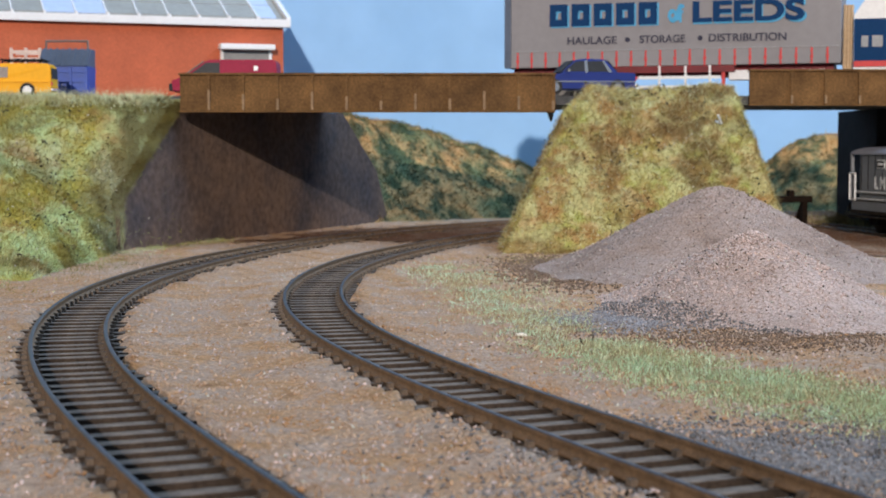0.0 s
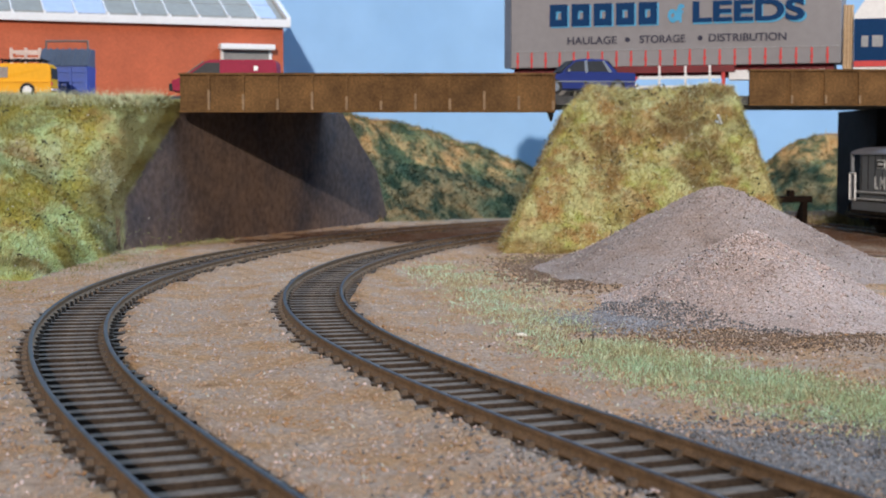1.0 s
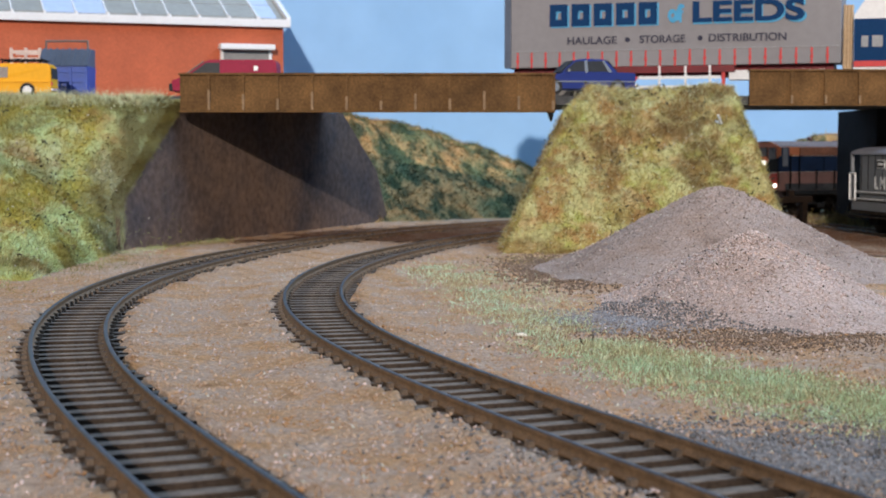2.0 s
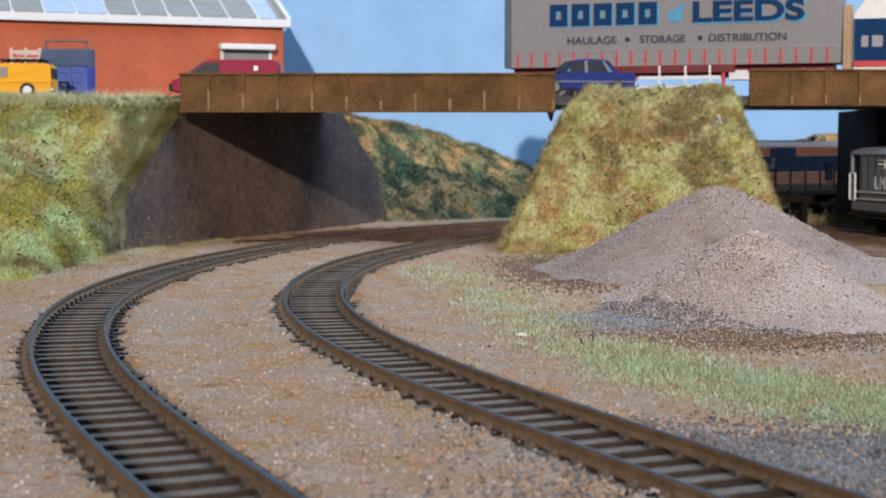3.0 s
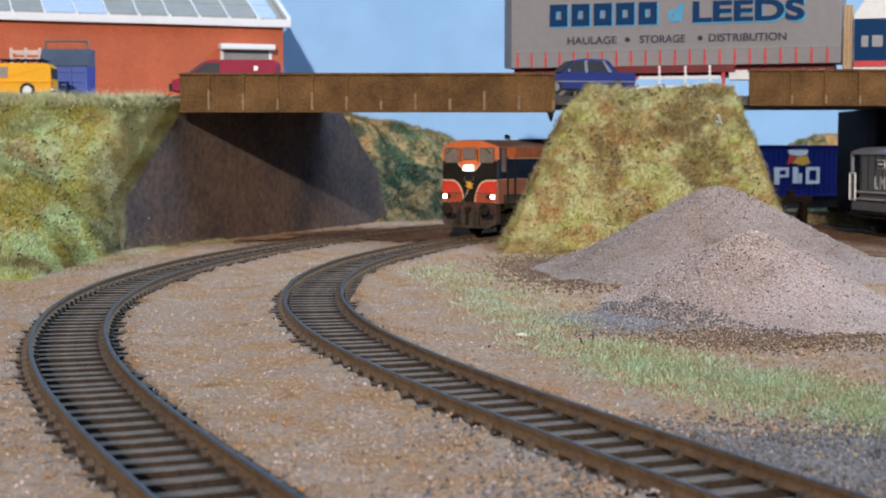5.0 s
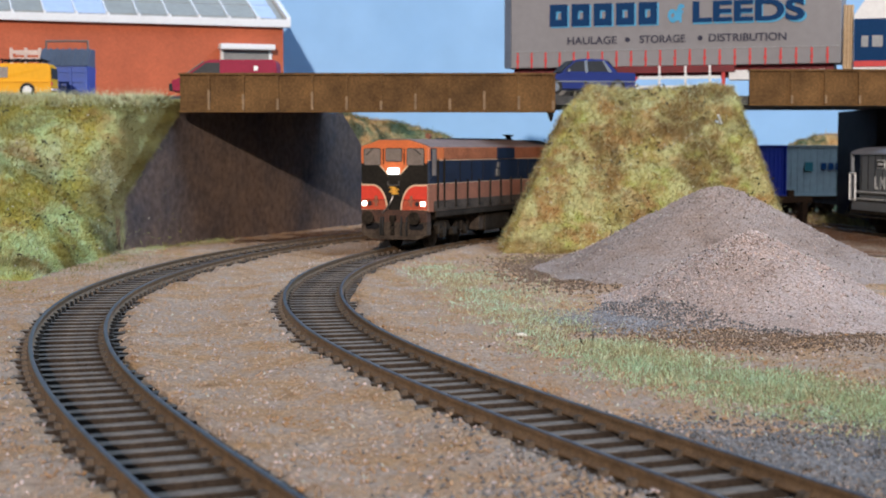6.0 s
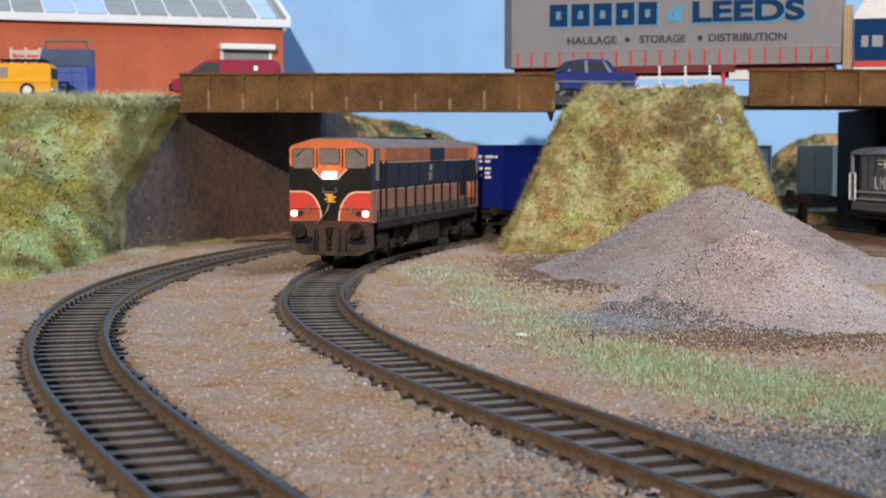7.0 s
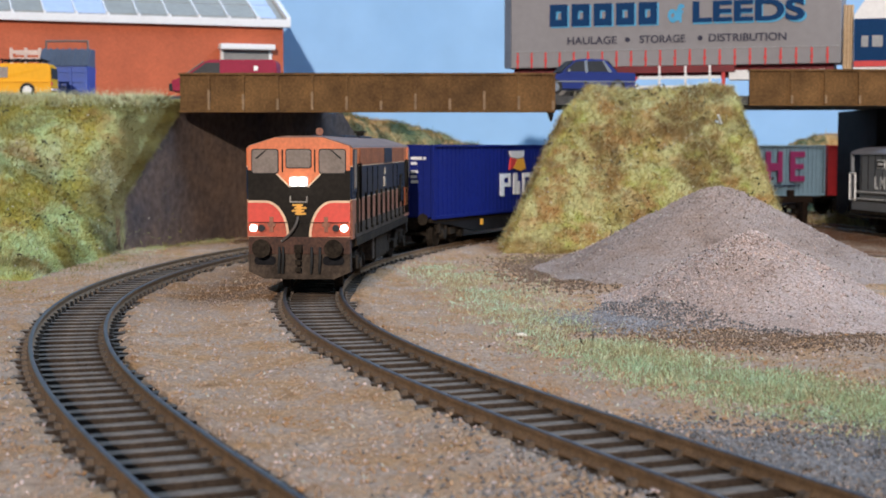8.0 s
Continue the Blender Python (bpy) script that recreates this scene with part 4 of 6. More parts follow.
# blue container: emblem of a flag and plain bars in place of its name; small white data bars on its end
def flag(points, material, name, label=""):
    for s in (-1, 1):
        e = bmesh.new()
        prism(e, [(-s * u, v) for u, v in points], "y", min(s * (YS - 0.0002), s * (YS + 0.0006)), max(s * (YS - 0.0002), s * (YS + 0.0006)))
        part(name, e, material, blue, label)


flag([(-0.0105, 0.0432), (0.0085, 0.0432), (0.0075, 0.0400), (-0.0010, 0.0392), (-0.0085, 0.0402)], M_WHITE, "emblem_white")
flag([(-0.0085, 0.0398), (-0.0010, 0.0388), (-0.0055, 0.0350), (-0.0105, 0.0338)], M_STRAP, "emblem_red")
flag([(-0.0005, 0.0388), (0.0075, 0.0396), (0.0105, 0.0345), (0.0040, 0.0330), (-0.0050, 0.0345)], M_YELLOWMARK, "emblem_orange", "orange flag emblem")
NAME = [(0.0045, 0.0085, 0.0230, 0.0330), (0.0085, 0.0155, 0.0320, 0.0330), (0.0135, 0.0155, 0.0280, 0.0320), (0.0085, 0.0155, 0.0275, 0.0284), (0.0185, 0.0225, 0.0235, 0.0330), (0.0230, 0.0255, 0.0235, 0.0290),
        (0.0285, 0.0310, 0.0230, 0.0330), (0.0310, 0.0365, 0.0318, 0.0330), (0.0310, 0.0365, 0.0230, 0.0242), (0.0365, 0.0390, 0.0230, 0.0330)]
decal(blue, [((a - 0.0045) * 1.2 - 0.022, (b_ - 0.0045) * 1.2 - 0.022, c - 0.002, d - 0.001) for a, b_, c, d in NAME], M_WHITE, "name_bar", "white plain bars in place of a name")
part("data_bar", boxes(*[(BLUE_L / 2, BLUE_L / 2 + 0.0009, a, a + w_, z, z + 0.0013) for a, w_, z in
                         ((0.0010, 0.0020, 0.0395), (0.0050, 0.0075, 0.0395), (0.0015, 0.0015, 0.0372), (0.0050, 0.0030, 0.0372), (0.0015, 0.0018, 0.0335), (0.0050, 0.0035, 0.0335), (0.0050, 0.0030, 0.0312), (0.0050, 0.0035, 0.0290), (0.0015, 0.0014, 0.0300))]), M_WHITE, blue)
for s in (-1, 1):
    part("locking_bar", boxes((BLUE_L / 2 + 0.0004, BLUE_L / 2 + 0.0011, s * 0.0040 - 0.0003, s * 0.0040 + 0.0003, 0.0138, 0.0452), (BLUE_L / 2 + 0.0004, BLUE_L / 2 + 0.0011, s * 0.0110 - 0.0003, s * 0.0110 + 0.0003, 0.0138, 0.0452)), M_BLUEBOX, blue)
decal(grey, [(-0.006 + 0.0055 * i, -0.002 + 0.0055 * i, 0.0300, 0.0345) for i in range(5)], M_SIGN, "name_bar", "dark plain bars in place of a name")
decal(grey, [(-0.018, -0.012, 0.0290, 0.0350)], M_TEAL, "emblem")
bigs = []
for i in range(3):
    x = -0.030 + 0.021 * i
    bigs += [(x, x + 0.0045, 0.0255, 0.0405), (x + 0.0105, x + 0.0145, 0.0255, 0.0405)] if i < 2 else [(x, x + 0.0045, 0.0255, 0.0405)]
bigs += [(-0.0255, -0.0195, 0.0375, 0.0405), (-0.0255, -0.0195, 0.0255, 0.0285), (-0.0045, 0.0015, 0.0310, 0.0350), (0.0165, 0.025, 0.0377, 0.0405), (0.0165, 0.024, 0.0317, 0.0343), (0.0165, 0.025, 0.0255, 0.0283)]
decal(white, [((a + 0.0025) * 1.25 - 0.0040, (b_ + 0.0025) * 1.25 - 0.0040, 0.0225 + (c - 0.0255) * 1.30, 0.0225 + (d - 0.0255) * 1.30) for a, b_, c, d in bigs], M_MAGENTA, "big_mark", "bold magenta marks")
decal(white, [(-0.028 + 0.005 * i, -0.0245 + 0.005 * i, 0.0195, 0.0206) for i in range(11)], M_GREYINK, "small_bar")


# ---- brake van on the siding ----
def brake_van():
    x, y, h = SIDING.at(0.225 - 0.047)
    g = thing("brake_van", pose(x, y, 0, 0, 0, math.degrees(h)), "grey railway brake van with pale rails, standing on the siding", "railway wagon")
    L, w = 0.047, 0.0150
    part("body", boxes((-L + 0.010, L - 0.010, -w, w, 0.0150, 0.0415), bevel=0.0003), M_VANGREY, g)
    part("lower_side", boxes((-L, L, -w - 0.0002, w + 0.0002, 0.0100, 0.0172), bevel=0.0003), M_VANGREY, g)
    bm = bmesh.new()
    prof = [(w * 1.06 * math.cos(radians(a)), 0.0412 + 0.0040 * math.sin(radians(a))) for a in range(0, 181, 15)]
    prism(bm, prof, "x", -L - 0.001, L + 0.001)
    part("roof", bm, M_VANROOF, g, "pale grey curved roof")
    for q in (-1, 1):
        for s in (-1, 1):
            part("corner_post", boxes((q * L - 0.0008, q * L + 0.0008, s * w - 0.0008, s * w + 0.0008, 0.0180, 0.0415)), M_VANGREY, g)
            xs = sorted((q * (L + 0.0002), q * (L - 0.0068)))
            ys = s * (w + 0.0012)
            bm = bmesh.new()
            for xx in xs:
                cyl(bm, (xx, ys, 0.0240), "z", 0.00045, 0.0140, 8)
            cyl(bm, ((xs[0] + xs[1]) / 2, ys, 0.0170), "x", 0.00045, xs[1] - xs[0], 8)
            cyl(bm, ((xs[0] + xs[1]) / 2, ys, 0.0310), "x", 0.00045, xs[1] - xs[0], 8)
            part("handrail", bm, M_WHITE, g, "white painted handrail")
            bf = bmesh.new()
            cyl(bf, (q * (L + 0.003), s * 0.0113, 0.0130), "x", 0.0012, 0.006, 10)
            cyl(bf, (q * (L + 0.006), s * 0.0113, 0.0130), "x", 0.0027, 0.0006, 14)
            part("buffer", bf, M_GRIME, g)
    for s in (-1, 1):
        part("long_rail", boxes((-L + 0.012, L - 0.008, s * (w + 0.0009) - 0.0003, s * (w + 0.0009) + 0.0003, 0.0212, 0.0219), (-L + 0.012, L - 0.008, s * (w + 0.0009) - 0.0003, s * (w + 0.0009) + 0.0003, 0.0176, 0.0182)), M_WHITE, g)
        part("footboard", boxes((-L, L, s * (w + 0.0008) - 0.0018, s * (w + 0.0008) + 0.0018, 0.0082, 0.0090)), M_GRIME, g)
        for xg in (-0.024, 0.024):
            part("axle_guard", boxes((xg - 0.005, xg + 0.005, s * 0.0118 - 0.0008, s * 0.0118 + 0.0008, 0.0045, 0.0115)), M_BLACK, g)
        # running letters; the number plate carries a plain bar
        for ch, xm in (("L", 0.0165), ("M", 0.0085)):
            lettering(ch, 0.0088, M_WHITE, g, pose(xm * s if s > 0 else xm, s * (w + 0.0003), 0.0262) @ pose(0, 0, 0, 90, 0, 180 if s > 0 else 0), "running_letter", 0.0001)
        for i in range(9):
            x = -L + 0.014 + 0.0085 * i
            part("side_plank_joint", boxes((x - 0.0001, x + 0.0001, s * w - 0.0001, s * w + 0.0002, 0.0225, 0.0410)), M_BLACK, g)
        part("frame_beam", boxes((-L, L, s * (w + 0.0006) - 0.0006, s * (w + 0.0006) + 0.0004, 0.0100, 0.0118)), M_GRIME, g)
        part("plate_rim", boxes((0.0060, 0.0150, s * (w + 0.0003) - 0.0002, s * (w + 0.0003) + 0.0002, 0.0340, 0.0385), bevel=0.0001), M_WHITE, g)
        part("number_plate", boxes((0.0066, 0.0144, s * (w + 0.0005) - 0.0002, s * (w + 0.0005) + 0.0002, 0.0346, 0.0379)), M_BLACK, g)
        part("plate_bar", boxes((0.0080, 0.0130, s * (w + 0.0008) - 0.0002, s * (w + 0.0008) + 0.0002, 0.0355, 0.0370)), M_WHITE, g)
    for x in (-0.024, 0.024):
        wheel_pair("wheelset", g, x, 0.0062)
    return g


brake_van()


def buffer_stop():
    x, y, h = SIDING.at(0.312)
    g = thing("buffer_stop", pose(x - 0.0105, y, 0, 0, 0, math.degrees(h)), "dark timber buffer stop at the siding's end", "buffer stop")
    part("beam", boxes((-0.0022, 0.0018, -0.0135, 0.0135, 0.0120, 0.0160), bevel=0.0003), M_TIMBER, g)
    for s in (-1, 1):
        part("post", boxes((-0.0018, 0.0018, s * 0.0088 - 0.0016, s * 0.0088 + 0.0016, -0.0040, 0.0125)), M_TIMBER, g)
        bm = bmesh.new()
        prism(bm, [(0.0016, 0.0120), (0.0016, 0.0095), (0.0110, -0.0036), (0.0135, -0.0036)], "y", s * 0.0088 - 0.0012, s * 0.0088 + 0.0012)
        part("brace", bm, M_TIMBER, g)
    part("block", boxes((-0.0015, 0.0015, -0.0020, 0.0020, 0.0160, 0.0195), bevel=0.0004), M_TIMBER, g)


buffer_stop()


# ---- warehouse ----
def warehouse():
    g = thing("warehouse", pose(-0.1120, 1.079, ROAD, 0, 0, 20.2), "red brick warehouse with a white-edged roof", "building")
    L, D, E_, P = 0.420, 0.100, 0.0612, radians(24)
    rise = D / 2 * math.tan(P)
    bm = bmesh.new()
    prism(bm, [(0.001, 0), (D, 0), (D, E_), (D / 2, E_ + rise), (0.001, E_)], "x", -L, 0)
    part("wall", bm, M_BRICK, g, "orange-red brick paper walls")
    for k, (ya, yb) in enumerate(((-0.0025, D / 2), (D + 0.0025, D / 2))):
        za, zb = E_ - 0.0010, E_ + rise + 0.0006
        bm = bmesh.new()
        prism(bm, [(ya, za), (yb, zb), (yb, zb + 0.0012), (ya, za + 0.0012)], "x", -L - 0.003, 0.003)
        part("roof", bm, M_ROOFPANEL, g, "grey sheeted roof")
    n = (-math.sin(P), math.cos(P))

    def on_roof(t, off):
        return (-0.0025 + (D / 2 + 0.0025) * t, E_ + 0.0002 + (rise + 0.0016) * t + off)

    edges = [-0.0040, -0.0185] + [-0.0185 - 0.0207 * (i + 1) for i in range(19)]
    for i, (x1, x0) in enumerate(zip(edges, edges[1:])):
        for j in range(2):
            bm = bmesh.new()
            a, b_ = on_roof(0.07 + 0.46 * j, 0.0003), on_roof(0.50 + 0.46 * j, 0.0003)
            prism(bm, [a, b_, (b_[0], b_[1] + 0.0005), (a[0], a[1] + 0.0005)], "x", x0 + 0.0006, x1 - 0.0006)
            part("roof_panel", bm, M_GLAZING if i in (0, 6, 7, 14, 15) else M_ROOFPANEL, g)
        bm = bmesh.new()
        a, b_ = on_roof(0.0, 0.0004), on_roof(0.99, 0.0004)
        prism(bm, [a, b_, (b_[0], b_[1] + 0.0010), (a[0], a[1] + 0.0010)], "x", x0 - 0.0005, x0 + 0.0005)
        part("roof_batten", bm, M_WHITE, g)
        bm = bmesh.new()
        cyl(bm, (x0, -0.0030, E_ + 0.0018), "z", 0.0011, 0.0022, 10)
        part("gutter_bracket", bm, M_WHITE, g)
    part("gutter", boxes((-L - 0.003, 0.004, -0.0042, -0.0016, E_ - 0.0042, E_ + 0.0012), bevel=0.0004), M_WHITE, g, "white gutter and fascia")
    bm = bmesh.new()
    a, b_ = on_roof(-0.02, -0.0016), on_roof(1.0, -0.0016)
    prism(bm, [a, b_, (b_[0], b_[1] + 0.0046), (a[0], a[1] + 0.0046)], "x", 0.0014, 0.0044)
    part("barge_board", bm, M_WHITE, g, "white barge board")
    # loading door with its canopy
    part("door_shutter", boxes((-0.0432, -0.0108, -0.0006, 0.0012, 0.0030, 0.0400)), M_SHUTTER, g, "grey roller shutter")
    for i in range(12):
        part("shutter_slat", boxes((-0.0428, -0.0112, -0.0010, -0.0004, 0.0050 + 0.0029 * i, 0.0070 + 0.0029 * i)), M_SHUTTER, g)
    for x in (-0.0440, -0.0100):
        part("door_post", boxes((x - 0.0010, x + 0.0010, -0.0016, 0.0012, 0.0, 0.0408)), M_WHITE, g)
    part("canopy", boxes((-0.0465, -0.0080, -0.0090, 0.0012, 0.0408, 0.0446), bevel=0.0005), M_WHITE, g, "white door canopy")
    return g


warehouse()


# ---- road vehicles ----
def wheels_of(g, spots, r, w, hub):
    for x, y in spots:
        bm = bmesh.new()
        cyl(bm, (x, y, r), "y", r, w, 20)
        t = part("wheel", bm, M_RUBBER, g)
        bm = bmesh.new()
        cyl(bm, (x, y - math.copysign(0.0003, -y), r), "y", r * 0.58, w + 0.0002, 16)
        part("hub", bm, hub, t)


def shell(bm, outline, w, top_in, z_mid):
    """A vehicle body from its side outline (x, z): wide below z_mid, leaning in above it."""
    rings = []
    for s in (-1, 1):
        rings.append([bm.verts.new((x, s * (w - top_in * max(0, z - z_mid)), z)) for x, z in outline])
    k = len(outline)
    fs = [bm.faces.new(rings[0]), bm.faces.new(rings[1][::-1])]
    for i in range(k):
        fs.append(bm.faces.new((rings[0][i], rings[1][i], rings[1][(i + 1) % k], rings[0][(i + 1) % k])))
    bmesh.ops.recalc_face_normals(bm, faces=fs)
    es = [e for e in bm.edges]
    bmesh.ops.bevel(bm, geom=es, offset=0.0004, segments=2, affect="EDGES")
    return bm


def pane(g, outline, w, top_in, z_mid, name, material=None, proud=0.00012):
    """A window on each side, from a side outline (x, z)."""
    for s in (-1, 1):
        bm = bmesh.new()
        a = [bm.verts.new((x, s * (w - top_in * max(0, z - z_mid) + proud), z)) for x, z in outline]
        b_ = [bm.verts.new((x, s * (w - top_in * max(0, z - z_mid) - 0.0006), z)) for x, z in outline]
        fs = [bm.faces.new(a), bm.faces.new(b_[::-1])]
        for i in range(len(a)):
            fs.append(bm.faces.new((a[i], b_[i], b_[(i + 1) % len(a)], a[(i + 1) % len(a)])))
        bmesh.ops.recalc_face_normals(bm, faces=fs)
        part(name, bm, material or M_DARKGLASS, g)


def saloon():
    g = thing("saloon_car", pose(0.0718, 0.801, ROAD + 0.0004, 0, 0, 190), "metallic blue four-door saloon car with chrome trim", "car")
    part("body", shell(bmesh.new(), [(0.0255, 0.0030), (0.0262, 0.0060), (0.0255, 0.0098), (0.0125, 0.0112), (-0.0150, 0.0118), (-0.0262, 0.0115), (-0.0270, 0.0100), (-0.0265, 0.0030)], 0.0112, 0.10, 0.006), M_CARBLUE, g)
    part("cabin", shell(bmesh.new(), [(0.0135, 0.0105), (0.0055, 0.0180), (0.0010, 0.0187), (-0.0090, 0.0186), (-0.0115, 0.0180), (-0.0175, 0.0112)], 0.0108, 0.28, 0.010), M_CARBLUE, g)
    pane(g, [(0.0115, 0.0120), (0.0050, 0.0173), (0.0002, 0.0175), (0.0002, 0.0120)], 0.0108, 0.28, 0.010, "front_side_window")
    pane(g, [(-0.0012, 0.0120), (-0.0012, 0.0175), (-0.0092, 0.0175), (-0.0122, 0.0120)], 0.0108, 0.28, 0.010, "back_side_window")
    pane(g, [(0.0003, 0.0115), (0.0003, 0.0178), (-0.0012, 0.0178), (-0.0012, 0.0115)], 0.0108, 0.28, 0.010, "door_pillar", M_CHROME, 0.0002)
    pane(g, [(-0.0122, 0.0118), (-0.0092, 0.0176), (-0.0102, 0.0177), (-0.0142, 0.0118)], 0.0108, 0.28, 0.010, "rear_pillar_trim", M_CHROME, 0.0002)
    pane(g, [(-0.0265, 0.0066), (0.0255, 0.0066), (0.0255, 0.0072), (-0.0265, 0.0072)], 0.0112, 0.10, 0.006, "side_trim", M_CHROME, 0.0002)
    bm = bmesh.new()
    prism(bm, [(0.0124, 0.0118), (0.0060, 0.0177), (0.0064, 0.0179), (0.0130, 0.0120)], "y", -0.0090, 0.0090)
    part("windscreen", bm, M_DARKGLASS, g)
    bm = bmesh.new()
    prism(bm, [(-0.0168, 0.0122), (-0.0118, 0.0178), (-0.0122, 0.0181), (-0.0174, 0.0124)], "y", -0.0088, 0.0088)
    part("rear_window", bm, M_DARKGLASS, g)
    for s in (-1, 1):
        part("headlamp", boxes((0.0256, 0.0265, s * 0.0080 - 0.0020, s * 0.0080 + 0.0020, 0.0068, 0.0092), bevel=0.0003), M_CHROME, g)
        part("tail_lamp", boxes((-0.0274, -0.0262, s * 0.0088 - 0.0020, s * 0.0088 + 0.0020, 0.0075, 0.0098), bevel=0.0002), M_STRAP, g)
    for x0, x1 in ((0.0258, 0.0275), (-0.0282, -0.0265)):
        part("bumper", boxes((x0, x1, -0.0110, 0.0110, 0.0042, 0.0060), bevel=0.0003), M_CHROME, g)
    wheels_of(g, [(x, s * 0.0100) for x in (0.0165, -0.0170) for s in (-1, 1)], 0.0040, 0.0026, M_CHROME)
    for s in (-1, 1):
        part("wing_mirror", boxes((0.0085, 0.0098, s * 0.0118 - 0.0008, s * 0.0118 + 0.0008, 0.0118, 0.0130), bevel=0.0002), M_CHROME, g)


saloon()


def yellow_van():
    g = thing("three_wheel_van", pose(-0.2330, 0.832, ROAD, 0, 0, 182), "bright yellow small van with a roof rack", "van")
    part("body", shell(bmesh.new(), [(0.0260, 0.0026), (0.0262, 0.0075), (0.0150, 0.0100), (0.0085, 0.0175), (0.0040, 0.0185), (-0.0195, 0.0185), (-0.0215, 0.0170), (-0.0220, 0.0026)], 0.0098, 0.16, 0.008), M_CARYELLOW, g)
    pane(g, [(0.0130, 0.0108), (0.0080, 0.0165), (0.0010, 0.0165), (0.0010, 0.0108)], 0.0098, 0.16, 0.008, "side_window", M_GLASS_DUST)
    pane(g, [(0.0260, 0.0084), (-0.0215, 0.0084), (-0.0215, 0.0089), (0.0260, 0.0089)], 0.0098, 0.16, 0.008, "waist_trim", M_CARYELLOW, 0.0003)
    part("rear_window", boxes((-0.0222, -0.0214, -0.0065, 0.0065, 0.0105, 0.0160), bevel=0.0002), M_DARKGLASS, g)
    part("tail_lamp", boxes((-0.0226, -0.0216, 0.0070, 0.0088, 0.0065, 0.0085)), M_STRAP, g)
    part("bumper", boxes((-0.0232, -0.0218, -0.0090, 0.0090, 0.0038, 0.0052), bevel=0.0003), M_CHROME, g)
    wheels_of(g, [(-0.0095, s * 0.0090) for s in (-1, 1)] + [(0.0180, 0.0)], 0.0040, 0.0024, M_WHITE)
    rack = bmesh.new()
    for s in (-1, 1):
        cyl(rack, (-0.006, s * 0.0070, 0.0204), "x", 0.0004, 0.024, 8)
        for x in (-0.016, -0.006, 0.004):
            cyl(rack, (x, s * 0.0070, 0.0194), "z", 0.0004, 0.0024, 8)
    for i in range(6):
        cyl(rack, (-0.0165 + 0.0042 * i, 0, 0.0204), "y", 0.0007, 0.014, 8)
    part("roof_rack", rack, M_BLACK, g, "black roof rack")


yellow_van()


def red_van():
    g = thing("panel_van", pose(-0.1125, 0.818, ROAD, 0, 0, 180), "crimson panel van with a grey windscreen", "van")
    part("body", shell(bmesh.new(), [(0.0300, 0.0030), (0.0305, 0.0085), (0.0235, 0.0110), (0.0130, 0.0185), (0.0100, 0.0195), (-0.0232, 0.0195), (-0.0248, 0.0180), (-0.0253, 0.0030)], 0.0118, 0.12, 0.009), M_CARRED, g)
    bm = bmesh.new()
    prism(bm, [(0.0226, 0.0118), (0.0134, 0.0184), (0.0138, 0.0187), (0.0234, 0.0120)], "y", -0.0114, 0.0114)
    part("windscreen", bm, M_GLASS_DUST, g)
    pane(g, [(0.0205, 0.0118), (0.0125, 0.0178), (0.0050, 0.0180), (0.0050, 0.0118)], 0.0118, 0.12, 0.009, "side_window")
    pane(g, [(-0.0130, 0.0138), (-0.0130, 0.0160), (-0.0152, 0.0160), (-0.0152, 0.0138)], 0.0118, 0.12, 0.009, "side_badge", M_WHITE, 0.0002)
    part("front_bumper", boxes((0.0296, 0.0318, -0.0115, 0.0115, 0.0030, 0.0070), bevel=0.0005), M_RUBBER, g)
    wheels_of(g, [(x, s * 0.0105) for x in (0.0200, -0.0180) for s in (-1, 1)], 0.0044, 0.0028, M_STEEL)


red_van()


def skip():
    g = thing("waste_skip", pose(-0.2170, 0.884, ROAD), "blue metal waste skip with a ribbed grey lid", "skip")
    bm = bmesh.new()
    prism(bm, [(-0.0138, 0.0), (0.0138, 0.0), (0.0143, 0.0195), (-0.0143, 0.0195)], "y", -0.009, 0.011)
    part("bin", bm, M_SKIPBLUE, g)
    bm = bmesh.new()
    prism(bm, [(-0.0098, 0.0196), (0.0110, 0.0196), (0.0110, 0.0298), (0.0010, 0.0298)], "x", -0.0141, 0.0141)
    part("lid", bm, M_SKIPLID, g, "grey-blue ribbed lid")
    for i in range(8):
        bm = bmesh.new()
        x = -0.0126 + 0.0036 * i
        prism(bm, [(-0.0104, 0.0198), (0.0006, 0.0300), (0.0006, 0.0305), (-0.0108, 0.0199)], "x", x - 0.0006, x + 0.0006)
        part("lid_rib", bm, M_SKIPLID, g)
    bar = bmesh.new()
    for s in (-1, 1):
        cyl(bar, (s * 0.0120, 0.002, 0.0305), "z", 0.0006, 0.0080, 8)
    cyl(bar, (0, 0.002, 0.0345), "x", 0.0006, 0.0246, 8)
    part("lifting_bar", bar, M_STEEL, g, "pale grey lifting bar")
    for z in (0.0050, 0.0105, 0.0160):
        part("side_rib", boxes((-0.0141, 0.0141, -0.0098, -0.0090, z, z + 0.0012)), M_SKIPBLUE, g)
    for x in (-0.0135, -0.0045, 0.0045, 0.0135):
        part("upright_rib", boxes((x - 0.0006, x + 0.0006, -0.0102, -0.0090, 0.0004, 0.0190)), M_SKIPBLUE, g)


skip()


